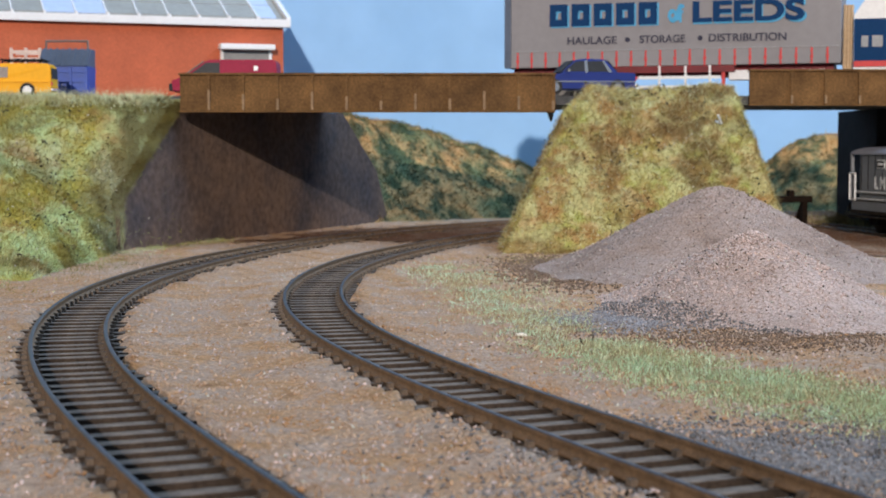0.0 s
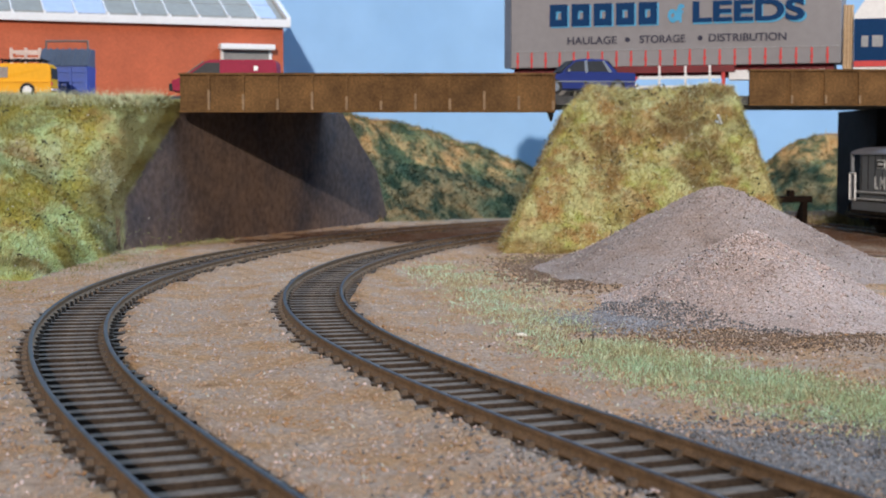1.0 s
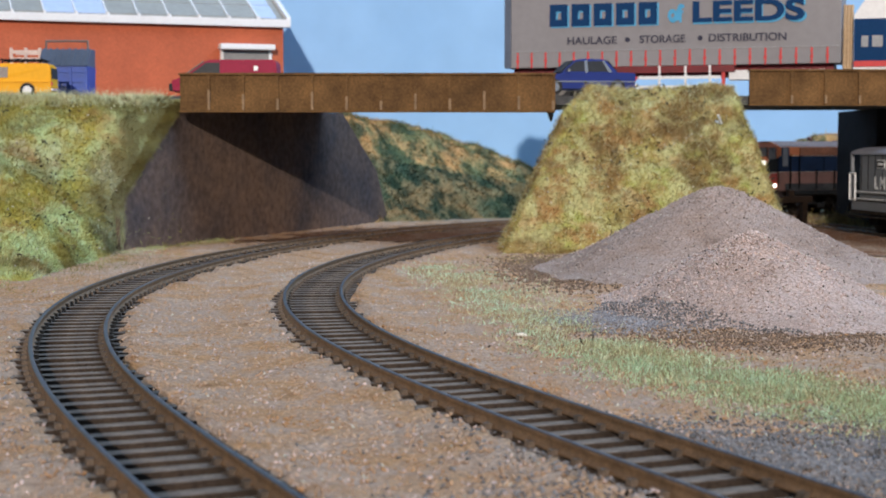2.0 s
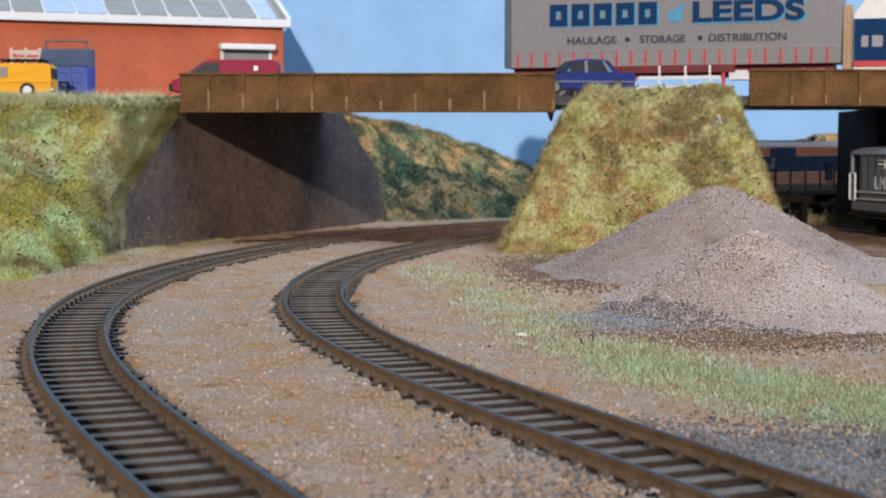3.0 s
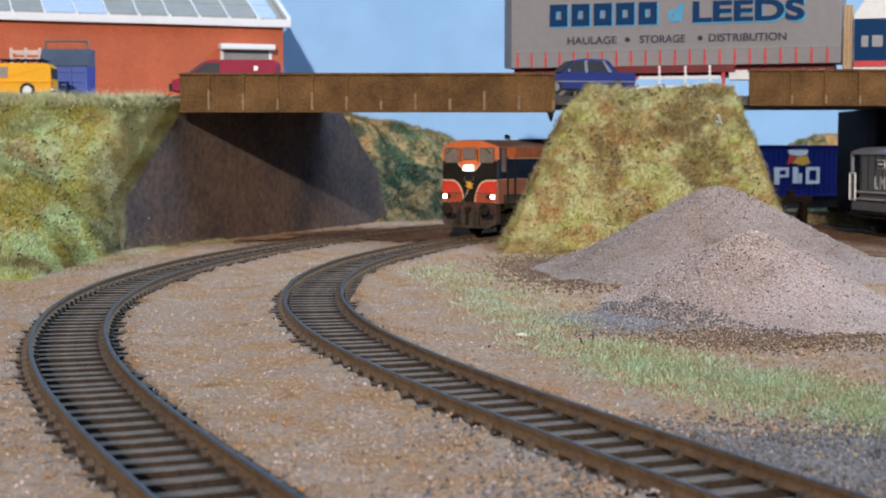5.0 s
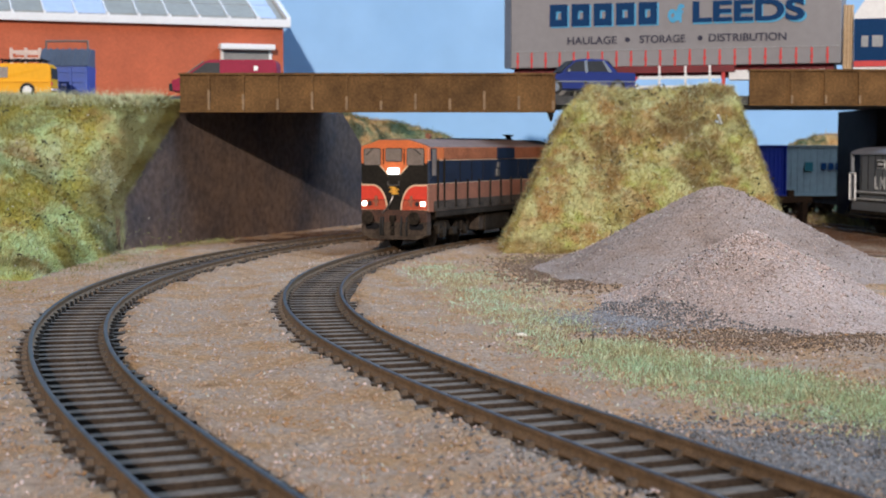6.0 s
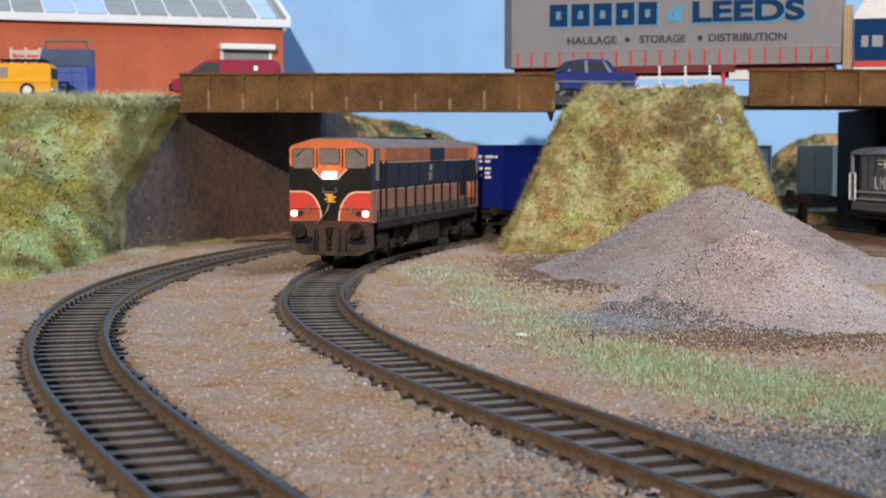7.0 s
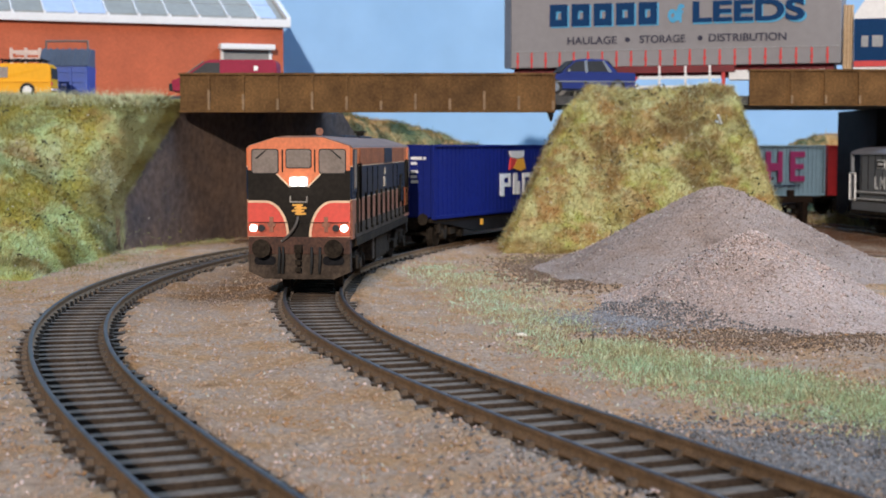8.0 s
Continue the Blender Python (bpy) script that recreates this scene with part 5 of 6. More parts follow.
def crate():
    g = thing("wooden_crate", pose(-0.2405, 0.890, ROAD), "pale pinkish slatted timber crate on the yard", "crate")
    for x in (-0.0083, 0.0, 0.0083):
        part("upright", boxes((x - 0.0008, x + 0.0008, -0.0062, -0.0050, 0, 0.0305)), M_PALLET, g)
    for i in range(7):
        part("slat", boxes((-0.0090, 0.0090, -0.0066, -0.0060, 0.0020 + 0.0042 * i, 0.0040 + 0.0042 * i)), M_PALLET, g)
    for i in range(7):
        part("back_slat", boxes((-0.0090, 0.0090, 0.0060, 0.0066, 0.0020 + 0.0042 * i, 0.0046 + 0.0042 * i)), M_PALLET, g)
    part("base", boxes((-0.0090, 0.0090, -0.0060, 0.0060, 0.0, 0.0014)), M_PALLET, g)


crate()


# ---- articulated lorry ----
def lorry():
    yaw = math.degrees(math.atan2(-0.060, 0.1780))
    g = thing("lorry_trailer", pose(0.0355, 0.884, ROAD, 0, 0, yaw), "grey curtain-sided lorry trailer with dark blue signwriting", "lorry trailer")
    L, z0, z1 = 0.1880, 0.0188, 0.0640
    part("load_body", boxes((0.0010, L, 0.0006, 0.0330, z0 + 0.0004, z1), bevel=0.0003), M_TRAILER, g)
    part("curtain", boxes((0.0040, L - 0.0002, -0.0001, 0.0008, z0, z1 - 0.003), bevel=0.0002), M_TRAILER, g)
    part("rear_frame", boxes((0.0, 0.0038, -0.0006, 0.0336, z0, z1 + 0.0004), bevel=0.0003), M_SKIPLID, g, "slate blue rear door frame")
    n = 22
    for i in range(n):
        x = 0.0080 + i * (L - 0.0150) / (n - 1)
        part("strap", boxes((x - 0.0005, x + 0.0005, -0.0006, 0.0004, z0 - 0.0004, z0 + 0.0086)), M_STRAP, g)
        part("buckle", boxes((x - 0.0008, x + 0.0008, -0.0008, 0.0002, z0 + 0.0030, z0 + 0.0044)), M_STRAP, g)
    part("seam", boxes((0.004, L, -0.0004, 0.0002, z0 + 0.0090, z0 + 0.0094)), M_SHUTTER, g)
    part("chassis", boxes((0.004, L - 0.004, 0.006, 0.027, z0 - 0.0060, z0 - 0.0002), (0.060, L * 0.70, -0.0002, 0.004, z0 - 0.0040, z0 - 0.0002)), M_CHASSIS, g, "dark red chassis rails")
    part("side_guard", boxes((0.078, 0.124, -0.0004, 0.0006, z0 - 0.0075, z0 - 0.0058), (0.078, 0.124, -0.0004, 0.0006, z0 - 0.0125, z0 - 0.0110)), M_WHITE, g, "white side guard rails")
    for x in (0.090, 0.1045, 0.118):
        part("guard_post", boxes((x - 0.0006, x + 0.0006, -0.0006, 0.0010, z0 - 0.0128, z0 - 0.0002)), M_WHITE, g)
    part("landing_leg", boxes((0.1245, 0.1262, 0.0002, 0.0030, 0.0, z0 - 0.0002)), M_STRAP, g)
    part("tool_box", boxes((0.128, 0.180, 0.001, 0.010, z0 - 0.0085, z0 - 0.0030), bevel=0.0006), M_WHITE, g)
    for x in (0.016, 0.033, 0.050):
        for y in (0.0045, 0.0285):
            bm = bmesh.new()
            cyl(bm, (x, y, 0.0066), "y", 0.0066, 0.0075, 20)
            part("tyre", bm, M_RUBBER, g)
            bm = bmesh.new()
            cyl(bm, (x, y, 0.0066), "y", 0.0036, 0.0078, 14)
            part("wheel_hub", bm, M_STEEL, g)
    # the firm's name as plain blocks, each with a light blue edge
    face = -0.0003
    zc, hh = z0 + 0.0292, 0.0062

    def block(x0, x1, za, zb, material, name, d):
        part(name, boxes((x0, x1, face - d, face + 0.0002, za, zb), bevel=0.00006), material, g)

    def mark(x0, w):
        bars = [(0, 0.36, 0, 1), (0.64, 1, 0, 1), (0.36, 0.64, 0, 0.32), (0.36, 0.64, 0.68, 1)]
        for dx, dz, material, name, d in ((0.0009, -0.0007, M_SIGNEDGE, "sign_edge", 0.0002), (0, 0, M_SIGN, "sign_mark", 0.0005)):
            sp = [(x0 + a * w + dx, x0 + b_ * w + dx, face - d, face + 0.0003, zc - hh + 2 * hh * c + dz, zc - hh + 2 * hh * e + dz) for a, b_, c, e in bars]
            part(name, boxes(*sp), material, g)

    x = 0.0268
    for _ in range(5):
        mark(x, 0.0104)
        x += 0.0128

    def sign(text, xm, zm, w_, h_, material, d, bold=0.018):
        lettering(text, 0.0150, material, g, Matrix.Translation((xm, face - d, zm)) @ pose(0, 0, 0, 90, 0, 0), "lettering", 0.0001, bold, w_, h_)

    for text, xm, w_, h_ in (("LEEDS", 0.1385, 0.0605, 0.0118), ("of", 0.0985, 0.0080, 0.0092)):
        sign(text, xm + 0.0007, zc - 0.0007, w_ + 0.0008, h_ + 0.0006, M_SIGNEDGE, 0.0003)
        sign(text, xm, zc, w_, h_, M_SIGN if text == "LEEDS" else M_SIGNEDGE, 0.0007, 0.034)
    zt = z0 + 0.0148
    for word, xm, w_ in (("HAULAGE", 0.0515, 0.0285), ("STORAGE", 0.0915, 0.0255), ("DISTRIBUTION", 0.1382, 0.0420)):
        sign(word, xm, zt, w_, 0.0043, M_GREYINK, 0.0003, 0.016)
    for xm in (0.0718, 0.1125):
        bm = bmesh.new()
        cyl(bm, (xm, face - 0.0002, zt), "y", 0.0014, 0.0006, 14)
        part("dot", bm, M_GREYINK, g)

    c = thing("lorry_cab", g.matrix_world @ pose(0.1945, 0.0, 0.0), "white and blue lorry cab with a red stripe", "lorry cab")
    bm = bmesh.new()
    prism(bm, [(0.0, 0.0120), (0.034, 0.0120), (0.034, 0.0300), (0.030, 0.0480), (0.022, 0.0560), (0.006, 0.0530), (0.0, 0.0440)], "y", 0.0010, 0.0320)
    part("cab_shell", bm, M_WHITE, c)
    part("blue_panel", boxes((0.0002, 0.0335, 0.0004, 0.0016, 0.0195, 0.0420)), M_SIGN, c, "dark blue side panel")
    part("name_bar", boxes((0.0040, 0.0075, 0.0001, 0.0008, 0.0270, 0.0330), (0.0095, 0.0150, 0.0001, 0.0008, 0.0270, 0.0330), (0.0170, 0.0220, 0.0001, 0.0008, 0.0270, 0.0330)), M_SHUTTER, c)
    part("red_stripe", boxes((0.0, 0.034, 0.0002, 0.0016, 0.0165, 0.0195)), M_STRAP, c)
    part("fuel_tank", boxes((-0.012, 0.004, 0.0015, 0.010, 0.0060, 0.0150), bevel=0.001), M_WHITE, c)
    for xx in (0.020, -0.006):
        bm = bmesh.new()
        cyl(bm, (xx, 0.0050, 0.0066), "y", 0.0066, 0.0075, 20)
        part("tyre", bm, M_RUBBER, c)
    for i, xx in enumerate((-0.0050, -0.0032, -0.0014)):
        bm = bmesh.new()
        cyl(bm, (xx, 0.006, 0.030), "z", 0.0010, 0.040, 10)
        part("air_line", bm, M_TAN, c)
    part("cab_chassis", boxes((-0.020, 0.034, 0.006, 0.026, 0.0080, 0.0125)), M_STRAP, c)


lorry()


# ---- loose growth and grit: too many and too small to count ----
M_FLECK = mat("dark_fleck", (0.045, 0.040, 0.022), 0.9, 0, 0.4, 200, island=0.6)
M_PALE = mat("pale_fleck", (0.60, 0.55, 0.45), 0.8, 0, 0.2, 200, island=0.3)
M_ASH = mat("dark_cinder_ash", (0.20, 0.185, 0.18), 0.95, 0, 0.3, 120, island=0.35)
M_ASHPALE = mat("violet_cinder_ash", (0.27, 0.25, 0.25), 0.95, 0, 0.3, 120, island=0.3)
M_DIRT = mat("dark_brown_dirt", (0.20, 0.13, 0.085), 0.95, 0, 0.35, 120, island=0.35)
# Grit of the far pile, its shade put into the colour likewise.
M_SHADEDGRIT = mat("shaded_brown_grit", (0.42, 0.325, 0.28), 0.9, 0, 0.25, 60, island=0.22)
M_GREYGRIT = mat("grey_violet_grit", (0.57, 0.43, 0.37), 0.9, 0, 0.25, 60, island=0.22)


def slope_points(height, x0, x1, y0, y1, n, rng, keep=None):
    """Points and normals spread evenly over a hilly surface."""
    px, py = rng.uniform(x0, x1, n * 5), rng.uniform(y0, y1, n * 5)
    e = 0.0012
    z = height(px, py)
    gx, gy = (height(px + e, py) - z) / e, (height(px, py + e) - z) / e
    area = np.sqrt(1 + gx ** 2 + gy ** 2)
    ok = (rng.uniform(0, 4.0, n * 5) < np.minimum(area, 4.0)) & (z > GROUND + 0.0005)
    if keep is not None:
        ok &= keep(px, py, z)
    i = np.nonzero(ok)[0][:n]
    nrm = np.stack([-gx, -gy, np.ones_like(gx)], -1)[i]
    nrm /= np.linalg.norm(nrm, axis=1)[:, None]
    return np.stack([px, py, z], -1)[i], nrm


def fibres(name, pts, nrm, rng, lo, hi, width, material, label, lie=0.9):
    """Thin bent fibres, each a folded strip of three triangles."""
    n = len(pts)
    d = nrm * 0.75 + np.array([0, 0, 0.35]) + rng.normal(0, lie, (n, 3))
    d /= np.linalg.norm(d, axis=1)[:, None]
    d = np.where((d * nrm).sum(1)[:, None] < 0, -d, d)
    ln = rng.uniform(lo, hi, n)[:, None]
    side = np.cross(d, rng.normal(0, 1, (n, 3)))
    side /= np.linalg.norm(side, axis=1)[:, None] + 1e-9
    w = width * rng.uniform(0.6, 1.4, n)[:, None]
    base = pts - nrm * 0.0004
    mid = base + d * ln * 0.6
    tip = base + d * ln + rng.normal(0, 0.25, (n, 3)) * ln
    vs = np.stack([base - side * w, base + side * w, mid + side * w * 0.8, mid - side * w * 0.8, tip], 1).reshape(-1, 3)
    k = np.arange(n)[:, None] * 5
    fs = np.concatenate([k + np.array([[0, 1, 2]]), k + np.array([[0, 2, 3]]), k + np.array([[3, 2, 4]])])
    ob = raw(name, vs, fs, material)
    return tagged(ob, label, "grass", kind="stuff")


def grains(name, pts, sizes, rng, material, label, category):
    """Small uneven stones, each an octahedron pulled out of shape."""
    n = len(pts)
    unit = np.array([[1, 0, 0], [0, 1, 0], [-1, 0, 0], [0, -1, 0], [0, 0, 0.8], [0, 0, -0.8]], float)
    ang = rng.uniform(0, 2 * np.pi, n)
    c, s = np.cos(ang), np.sin(ang)
    v = unit[None] * rng.uniform(0.55, 1.3, (n, 6, 1)) * sizes[:, None, None]
    x, y = v[..., 0] * c[:, None] - v[..., 1] * s[:, None], v[..., 0] * s[:, None] + v[..., 1] * c[:, None]
    tilt = rng.uniform(-0.7, 0.7, n)[:, None]
    z = v[..., 2] + tilt * x
    vs = (np.stack([x, y, z], -1) + pts[:, None]).reshape(-1, 3)
    f = np.array([[0, 1, 4], [1, 2, 4], [2, 3, 4], [3, 0, 4], [1, 0, 5], [2, 1, 5], [3, 2, 5], [0, 3, 5]])
    fs = (np.arange(n)[:, None, None] * 6 + f[None]).reshape(-1, 3)
    ob = raw(name, vs, fs, material)
    return tagged(ob, label, category, kind="stuff")


RNG = np.random.default_rng(77)

# turf on the three banks
p, q = slope_points(mound_height, 0.01, 0.19, 0.68, 0.80, 110000, RNG)
fibres("turf", p, q, RNG, 0.0008, 0.0032, 0.00014, M_FIBRE, "tangled straw and green static grass on the mound", lie=1.25)
p, q = slope_points(left_bank_height, -0.27, -0.10, 0.52, 0.765, 110000, RNG)
fibres("turf", p, q, RNG, 0.0008, 0.0036, 0.00014, M_FIBRE_WEST, "tangled pale green static grass on the steep embankment", lie=1.25)
p, q = slope_points(far_bank_height, -0.09, 0.34, 0.94, 1.19, 80000, RNG)
fibres("turf", p, q, RNG, 0.0012, 0.0040, 0.00020, M_FIBRE_FAR, "dark russet and green grass on the far bank", lie=1.6)
for fn, bx, num in ((mound_height, (0.01, 0.19, 0.68, 0.79), 700), (left_bank_height, (-0.27, -0.12, 0.54, 0.75), 800), (far_bank_height, (-0.08, 0.34, 0.96, 1.18), 400)):
    p, q = slope_points(fn, *bx, 2 * num, RNG, lambda a, b, c: fbm(a, b, 130, 61) > 0.22)
    fibres("leaf_litter", p + q * 0.0020, q, RNG, 0.0007, 0.0022, 0.00036, M_FLECK, "dark scattered shreds of leaf litter", lie=1.5)
    p, q = slope_points(fn, *bx, num // 4, RNG)
    grains("pale_fleck", p + q * 0.0016, RNG.uniform(0.0002, 0.0006, len(p)), RNG, M_PALE, "pale scattered flecks in the turf", "leaf litter")

# turf creeping over the slanting edge of the abutment wall
t = RNG.uniform(-0.25, 1, 22000)
u, z = 0.004 + 0.051 * np.maximum(t, 0), 0.022 + 0.0440 * np.maximum(t, 0) + 0.09 * np.minimum(t, 0)
back, off = RNG.uniform(-0.0008, 0.0050, 22000), np.abs(RNG.normal(0, 0.0022, 22000)) * RNG.choice([0, 1], 22000)
p = np.stack([WALL_A.x + WALL_D.x * u + WALL_N.x * back, WALL_A.y + WALL_D.y * u + WALL_N.y * back - 0.5 * off, z + RNG.normal(0, 0.0008, 22000) - off * 0.6], -1)
fibres("turf", p, np.tile([0.3, -0.8, 0.5], (len(p), 1)), RNG, 0.0008, 0.0034, 0.00008, M_FIBRE_WEST, "ragged grass hanging over the edge of the abutment", lie=1.2)

# longer wisps along the crests
p, q = slope_points(mound_height, 0.03, 0.165, 0.745, 0.79, 9000, RNG, lambda a, b, c: c > 0.062)
fibres("wispy_grass", p, q, RNG, 0.0012, 0.0040, 0.00006, M_FIBRE_PALE, "fine pale wisps of grass on the mound's crest", lie=0.7)
p, q = slope_points(left_bank_height, -0.27, -0.11, 0.715, 0.765, 15000, RNG, lambda a, b, c: c > 0.064)
fibres("wispy_grass", p, q, RNG, 0.0020, 0.0062, 0.00009, M_FIBRE_PALE, "fine pale wisps of grass on the embankment's crest", lie=0.7)
p, q = slope_points(mound_height, 0.01, 0.19, 0.68, 0.79, 9000, RNG)
fibres("wispy_grass", p, q, RNG, 0.0020, 0.0050, 0.00005, M_FIBRE_PALE, "fine dry wisps of grass on the mound's flanks", lie=0.9)

x, y = RNG.normal(0.236, 0.006, 2500), RNG.normal(0.905, 0.022, 2500)
p = np.stack([x, y, ground_height(x, y)], -1)
fibres("dry_tuft", p, np.tile([0, 0, 1.0], (len(p), 1)), RNG, 0.002, 0.010, 0.00012, M_FIBRE, "dry orange grass tuft beside the pier", lie=0.5)

# a grassy strip beside the inner line
STRIP = [(-0.004, 0.62), (0.012, 0.53), (0.0235, 0.430), (0.036, 0.372), (0.051, 0.330), (0.069, 0.298), (0.083, 0.276), (0.10, 0.25)]


def strip_points(n, spread, first=0.0):
    sx, sy = np.array(STRIP).T
    t = RNG.uniform(first, len(STRIP) - 1, n)
    x = np.interp(t, np.arange(len(STRIP)), sx) + RNG.normal(0, spread, n) * 1.2
    y = np.interp(t, np.arange(len(STRIP)), sy) + RNG.normal(0, spread, n) * 2.0
    ok = (INNER.gap(x, y) > 0.019) & (fbm(x, y, 140, 71) > -0.35)
    x, y = x[ok], y[ok]
    return np.stack([x, y, ground_height(x, y)], -1)


p = strip_points(44000, 0.0070)
fibres("lineside_grass", p, np.tile([0, 0, 1.0], (len(p), 1)), RNG, 0.0006, 0.0026, 0.00011, M_FIBRE_LINE, "pale green and straw grass strip beside the line", lie=1.3)
p = strip_points(60000, 0.0066, 3.2)
fibres("mint_grass", p, np.tile([0, 0, 1.0], (len(p), 1)), RNG, 0.0004, 0.0020, 0.00010, M_FIBRE_MINT, "soft mint green grass strip beside the line", lie=1.5)
x, y = RNG.normal(0.030, 0.007, 350), RNG.normal(0.470, 0.030, 350)
ok = INNER.gap(x, y) > 0.022
p = np.stack([x, y, ground_height(x, y)], -1)[ok]
fibres("dry_straw", p, np.tile([0, 0, 1.0], (len(p), 1)), RNG, 0.0025, 0.0070, 0.00004, M_FIBRE_PALE, "long dry straw wisps by the gravel", lie=1.1)
p = strip_points(30000, 0.0078)
fibres("lineside_moss", p, np.tile([0, 0, 1.0], (len(p), 1)), RNG, 0.0004, 0.0010, 0.00013, M_FIBRE_LINE, "low mossy growth beside the line", lie=1.6)
x, y = RNG.normal(0.040, 0.016, 3500), RNG.normal(0.655, 0.022, 3500)
ok = (INNER.gap(x, y) > 0.020) & (mound_height(x, y) < 0.01)
p = np.stack([x, y, np.maximum(ground_height(x, y), mound_height(x, y))], -1)[ok]
fibres("lineside_grass", p, np.tile([0, 0, 1.0], (len(p), 1)), RNG, 0.0006, 0.0020, 0.00006, M_FIBRE, "straw grass at the foot of the mound", lie=0.9)
x, y = RNG.normal(-0.150, 0.014, 5000), RNG.uniform(0.50, 0.79, 5000)
x = np.where(y > 0.69, WALL_A.x + (y - WALL_A.y) * 0.4235 + 0.004 + np.abs(RNG.normal(0, 0.007, 5000)), x) - 0.02 * (y < 0.60)
ok = OUTER.gap(x, y) > 0.020
p = np.stack([x, y, np.maximum(ground_height(x, y), np.where(y > 0.69, -1, left_bank_height(x, y)))], -1)[ok]
fibres("lineside_grass", p, np.tile([0, 0, 1.0], (len(p), 1)), RNG, 0.0008, 0.0030, 0.00011, M_FIBRE_WEST, "pale grass along the embankment foot", lie=0.9)

# grit on the ground, nearer the camera first
def scatter(n, x0, x1, y0, y1, power=1.0):
    y = y0 + (y1 - y0) * RNG.uniform(0, 1, n) ** power
    half = np.minimum(0.02 + 0.33 * y, 0.5)
    x = RNG.uniform(-1, 1, n) * half
    d = np.minimum(OUTER.gap(x, y), INNER.gap(x, y))
    ok = (d > 0.0118 + RNG.uniform(0, 0.003, n)) & (x > x0) & (x < x1) & (left_bank_height(x, y) < GROUND + 0.002)
    x, y = x[ok], y[ok]
    return x, y


x, y = scatter(36000, -0.24, 0.26, 0.155, 0.95, 1.7)
grains("ballast_grit", np.stack([x, y, ground_height(x, y) + 0.0001], -1), RNG.uniform(0.00018, 0.00055, len(x)), RNG, M_GRIT, "sandy loose ballast grit", "ballast")
x, y = scatter(7000, -0.24, 0.26, 0.155, 0.95, 1.7)
grains("ballast_grit", np.stack([x, y, ground_height(x, y) + 0.0001], -1), RNG.uniform(0.00018, 0.00060, len(x)), RNG, M_GREYGRIT, "greyish loose ballast grit", "ballast")
x, y = scatter(4500, -0.24, 0.26, 0.155, 0.80, 1.3)
ok = fbm(x, y, 75, 93) > -0.1
x, y = x[ok], y[ok]
grains("ballast_clod", np.stack([x, y, ground_height(x, y) + 0.0001], -1), RNG.uniform(0.0004, 0.0008, len(x)), RNG, M_GRIT, "larger crumbs of sandy ballast", "ballast")
x, y = scatter(700, -0.24, 0.26, 0.155, 0.9, 1.5)
grains("pale_chip", np.stack([x, y, ground_height(x, y) + 0.0003], -1), RNG.uniform(0.00018, 0.00050, len(x)), RNG, M_PALE, "pale stone chips in the ballast", "ballast")
x, y = RNG.normal(0.046, 0.011, 7000), RNG.normal(0.600, 0.036, 7000)
ok = INNER.gap(x, y) > 0.03
grains("dirt", np.stack([x, y, ground_height(x, y) + 0.0002], -1)[ok], RNG.uniform(0.0002, 0.0008, ok.sum()), RNG, M_DIRT, "dark brown crumbly dirt beside the gravel", "dirt")
x, y = RNG.normal(0.085, 0.026, 3500), RNG.normal(0.386, 0.013, 3500)
grains("dirt", np.stack([x, y, ground_height(x, y) + 0.0002], -1), RNG.uniform(0.0002, 0.0005, 3500), RNG, M_DIRT, "dark brown crumbly dirt before the gravel", "dirt")

for cx, cy, sx, sy, num, material, label in ((0.074, 0.232, 0.026, 0.017, 14000, M_ASH, "dark grey cinder ash strewn on the ballast"), (0.012, 0.180, 0.011, 0.013, 4000, M_ASH, "dark grey cinder ash between the tracks"),
                                             (0.048, 0.425, 0.010, 0.012, 3500, M_ASHPALE, "grey ash at the foot of the gravel")):
    x, y = RNG.normal(cx, sx, num), RNG.normal(cy, sy, num)
    ok = (INNER.gap(x, y) > 0.0130) & (y > 0.12)
    grains("cinder_ash", np.stack([x, y, ground_height(x, y) + 0.0002], -1)[ok], RNG.uniform(0.00025, 0.0006, ok.sum()), RNG, material, label, "ash")
x, y = RNG.normal(-0.115, 0.020, 5000), RNG.normal(0.225, 0.030, 5000)
ok = OUTER.gap(x, y) > 0.013
grains("cinder_ash", np.stack([x, y, ground_height(x, y) + 0.0002], -1)[ok], RNG.uniform(0.0002, 0.0005, ok.sum()), RNG, M_ASHPALE, "violet-grey cinder ash strewn on the ballast", "ash")


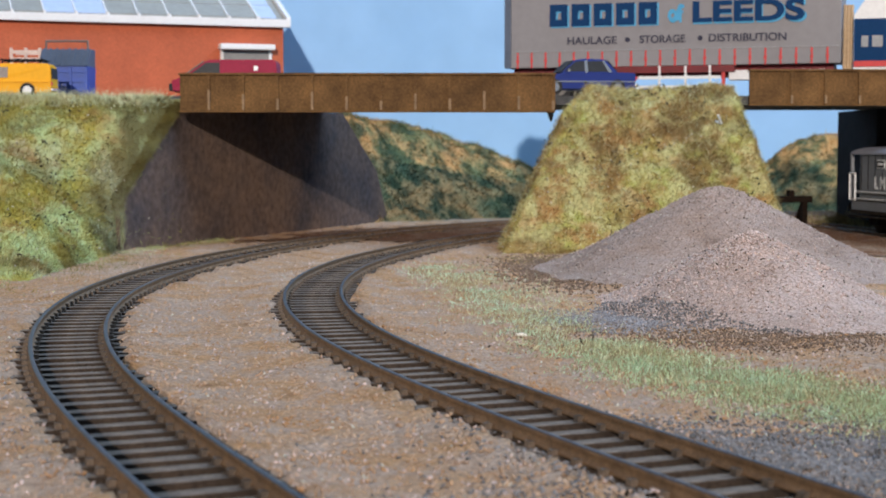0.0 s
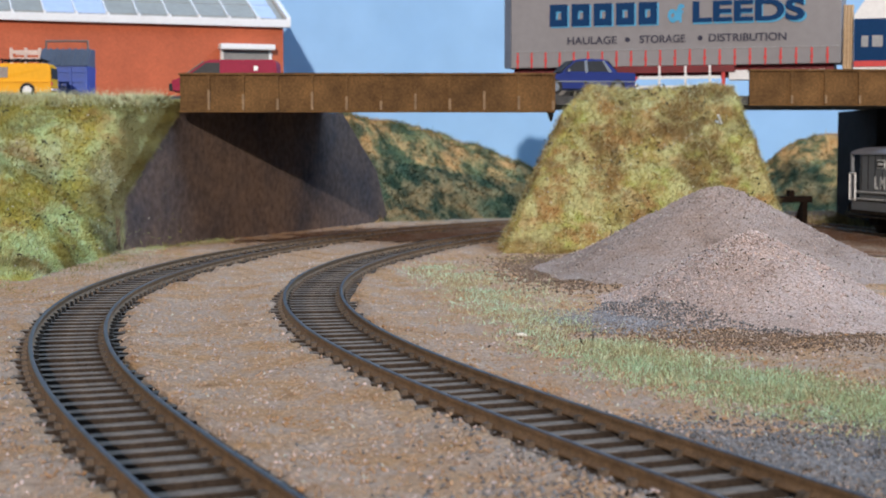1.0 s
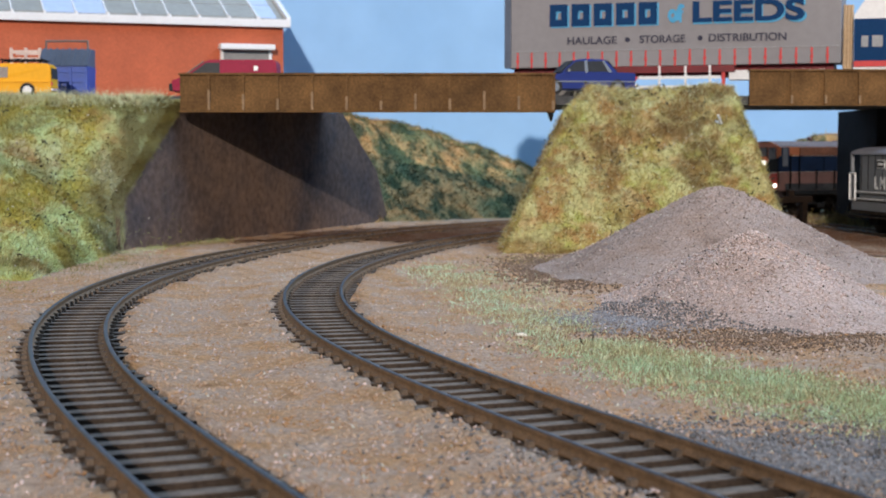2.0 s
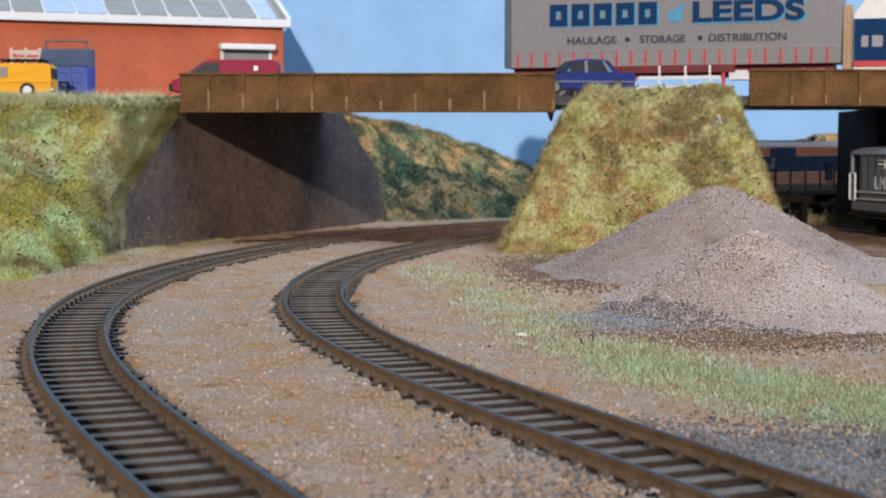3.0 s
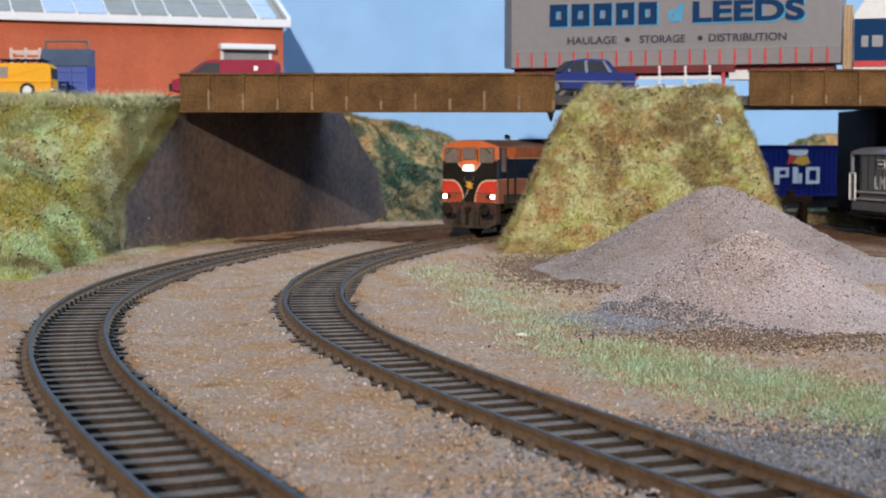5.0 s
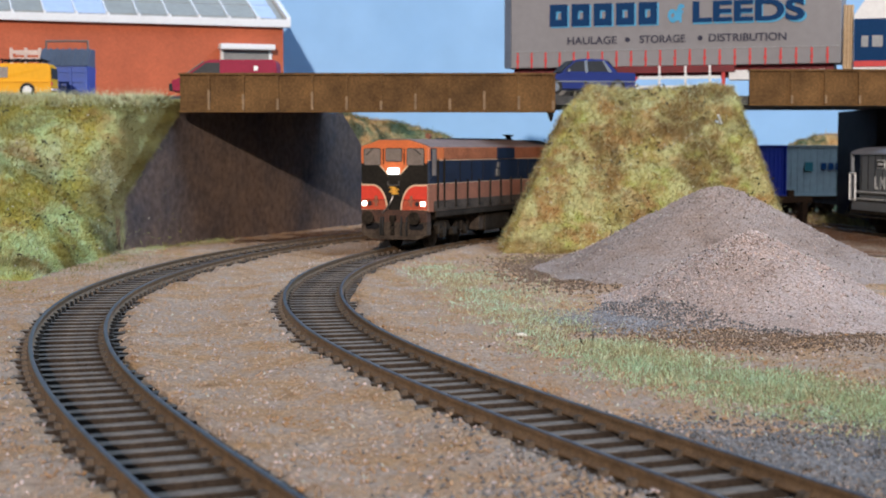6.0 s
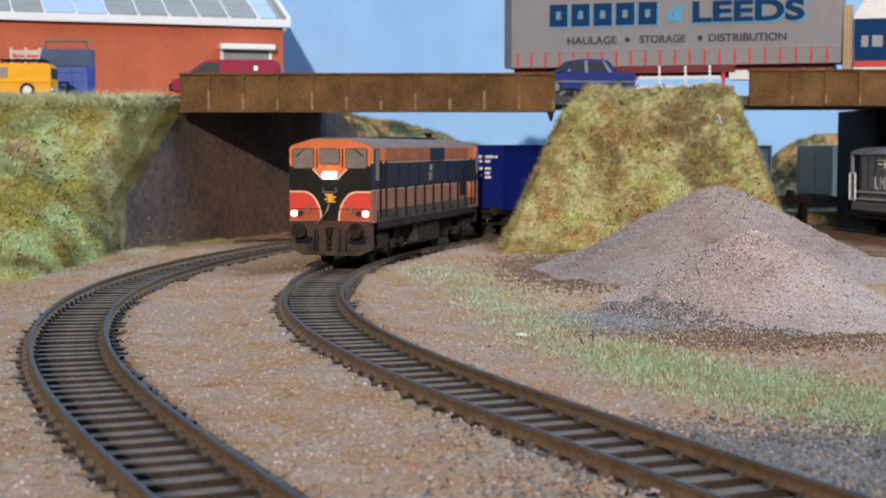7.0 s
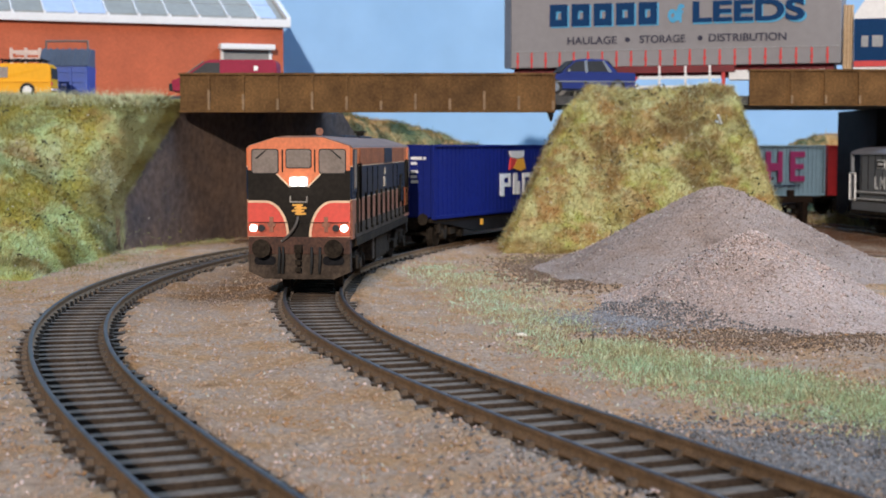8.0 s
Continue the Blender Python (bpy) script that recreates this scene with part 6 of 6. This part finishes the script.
def debris():
    """Small odd bits that lie about."""
    z = float(mound_height(np.array([0.136]), np.array([0.752]))[0])
    g = thing("scrap_frame", pose(0.136, 0.748, z + 0.0010, 60, 20, -35), "small pale broken plastic frame on the mound", "scrap")
    part("long_strip", boxes((-0.0004, 0.0004, -0.0005, 0.0005, 0.0, 0.0080)), M_WHITE, g)
    part("short_strip", boxes((-0.0034, 0.0004, -0.0005, 0.0005, -0.0008, 0.0)), M_WHITE, g)
    bm = bmesh.new()
    bmesh.ops.create_icosphere(bm, subdivisions=2, radius=0.0013)
    for v in bm.verts:
        v.co = Vector((v.co.x * 1.3, v.co.y * 0.8, v.co.z * 0.45)) * (1 + 0.2 * noise.noise(v.co * 900))
    tagged(part("stone_chip", bm, M_PALE), "flat pale stone chip in the grass", "stone").location = (0.0202, 0.3905, -0.0030)
    bm = bmesh.new()
    for a, b_ in ((-25, 0.0030), (20, 0.0034), (60, 0.0022)):
        cyl(bm, (math.sin(radians(a)) * b_ / 2, 0, b_ / 2 * math.cos(radians(a))), "z", 0.00022, b_, 6)
        bmesh.ops.rotate(bm, cent=(0, 0, 0), matrix=Matrix.Rotation(radians(a), 3, "Y"), verts=bm.verts[-12:])
    tagged(part("twig", bm, M_FLECK), "dark forked twig standing in the grass", "twig").location = (0.0354, 0.3725, -0.0038)


debris()

# gravel on the two piles
def pile_points(ob, n):
    co = np.array([v.co[:] for v in ob.data.vertices])
    i = RNG.integers(0, len(co) - 121, n)
    a = RNG.uniform(0, 1, (n, 1))
    j = np.minimum(i + 121, len(co) - 1)
    return co[i] * a + co[j] * (1 - a) + RNG.normal(0, 0.0002, (n, 3))


for ob, grit in zip(PILES, (M_SHADEDGRIT, M_GREYGRIT)):
    for name, num, lo, hi, material, label in (("gravel", 13000, 0.00015, 0.00055, grit, "pinkish grey gravel grains"), ("pale_chip", 700, 0.00020, 0.00048, M_PALE, "pale chips"), ("dark_speck", 900, 0.00018, 0.00045, M_FLECK, "dark specks")):
        grains(name, pile_points(ob, num), RNG.uniform(lo, hi, num), RNG, material, label, "").parent = ob
co = pile_points(PILES[1], 60000)
co = co[(co[:, 0] + 0.5 * (co[:, 1] - 0.41) < 0.080 + 0.010 * fbm(co[:, 0], co[:, 1], 160, 97)) & (co[:, 1] < 0.47)][:12000]
grains("cinder_ash", co, RNG.uniform(0.0002, 0.0005, len(co)), RNG, M_ASH, "grey ash on the flank of the gravel pile", "ash")


# ---- what moves ----
def front_s(t):
    """How far along the inner line the locomotive's nose stands: an even pace of about 0.1 m a second."""
    return 0.301 + 0.1022 * (8.0 - t)


def on_line(line, s_mid, base):
    """Pose of a vehicle carried by two bogies on the line, and its heading."""
    ax, ay, _ = line.at(s_mid - base / 2)
    bx, by, _ = line.at(s_mid + base / 2)
    return pose((ax + bx) / 2, (ay + by) / 2, 0, 0, 0, math.degrees(math.atan2(ay - by, ax - bx)))


def swivel(line, s_mid, base, q):
    """Turn of a bogie against its vehicle, in degrees; q is +1 for the leading one."""
    ax, ay, _ = line.at(s_mid - base / 2)
    bx, by, _ = line.at(s_mid + base / 2)
    h = line.at(s_mid - q * base / 2)[2] + math.pi
    d = h - math.atan2(ay - by, ax - bx)
    return math.degrees((d + math.pi) % (2 * math.pi) - math.pi)


def motions():
    times = [i / 5 for i in range(41)]
    sets = [(LOCO, 0.0885, 0.105, LOCO_BOGIES)] + WAGONS
    for ob, behind, base, bogies in sets:
        walk(ob, [(t, on_line(INNER, front_s(t) + behind, base)) for t in times])
        for q, b in zip((1, -1), bogies):
            walk(b, [(t, pose(q * base / 2, 0, 0, 0, 0, swivel(INNER, front_s(t) + behind, base, q))) for t in times])
    for box_, wagon, ahead in LOADS:
        behind, base = next((w[1], w[2]) for w in WAGONS if w[0] is wagon)
        walk(box_, [(t, on_line(INNER, front_s(t) + behind, base) @ pose(ahead, 0, 0)) for t in times])
    for wheel, r in ROLLERS:
        x = wheel.location.x
        walk(wheel, [(i / 15, pose(x, 0, r, 0, math.degrees(0.1022 * i / 15 / r), 0)) for i in range(121)])


motions()
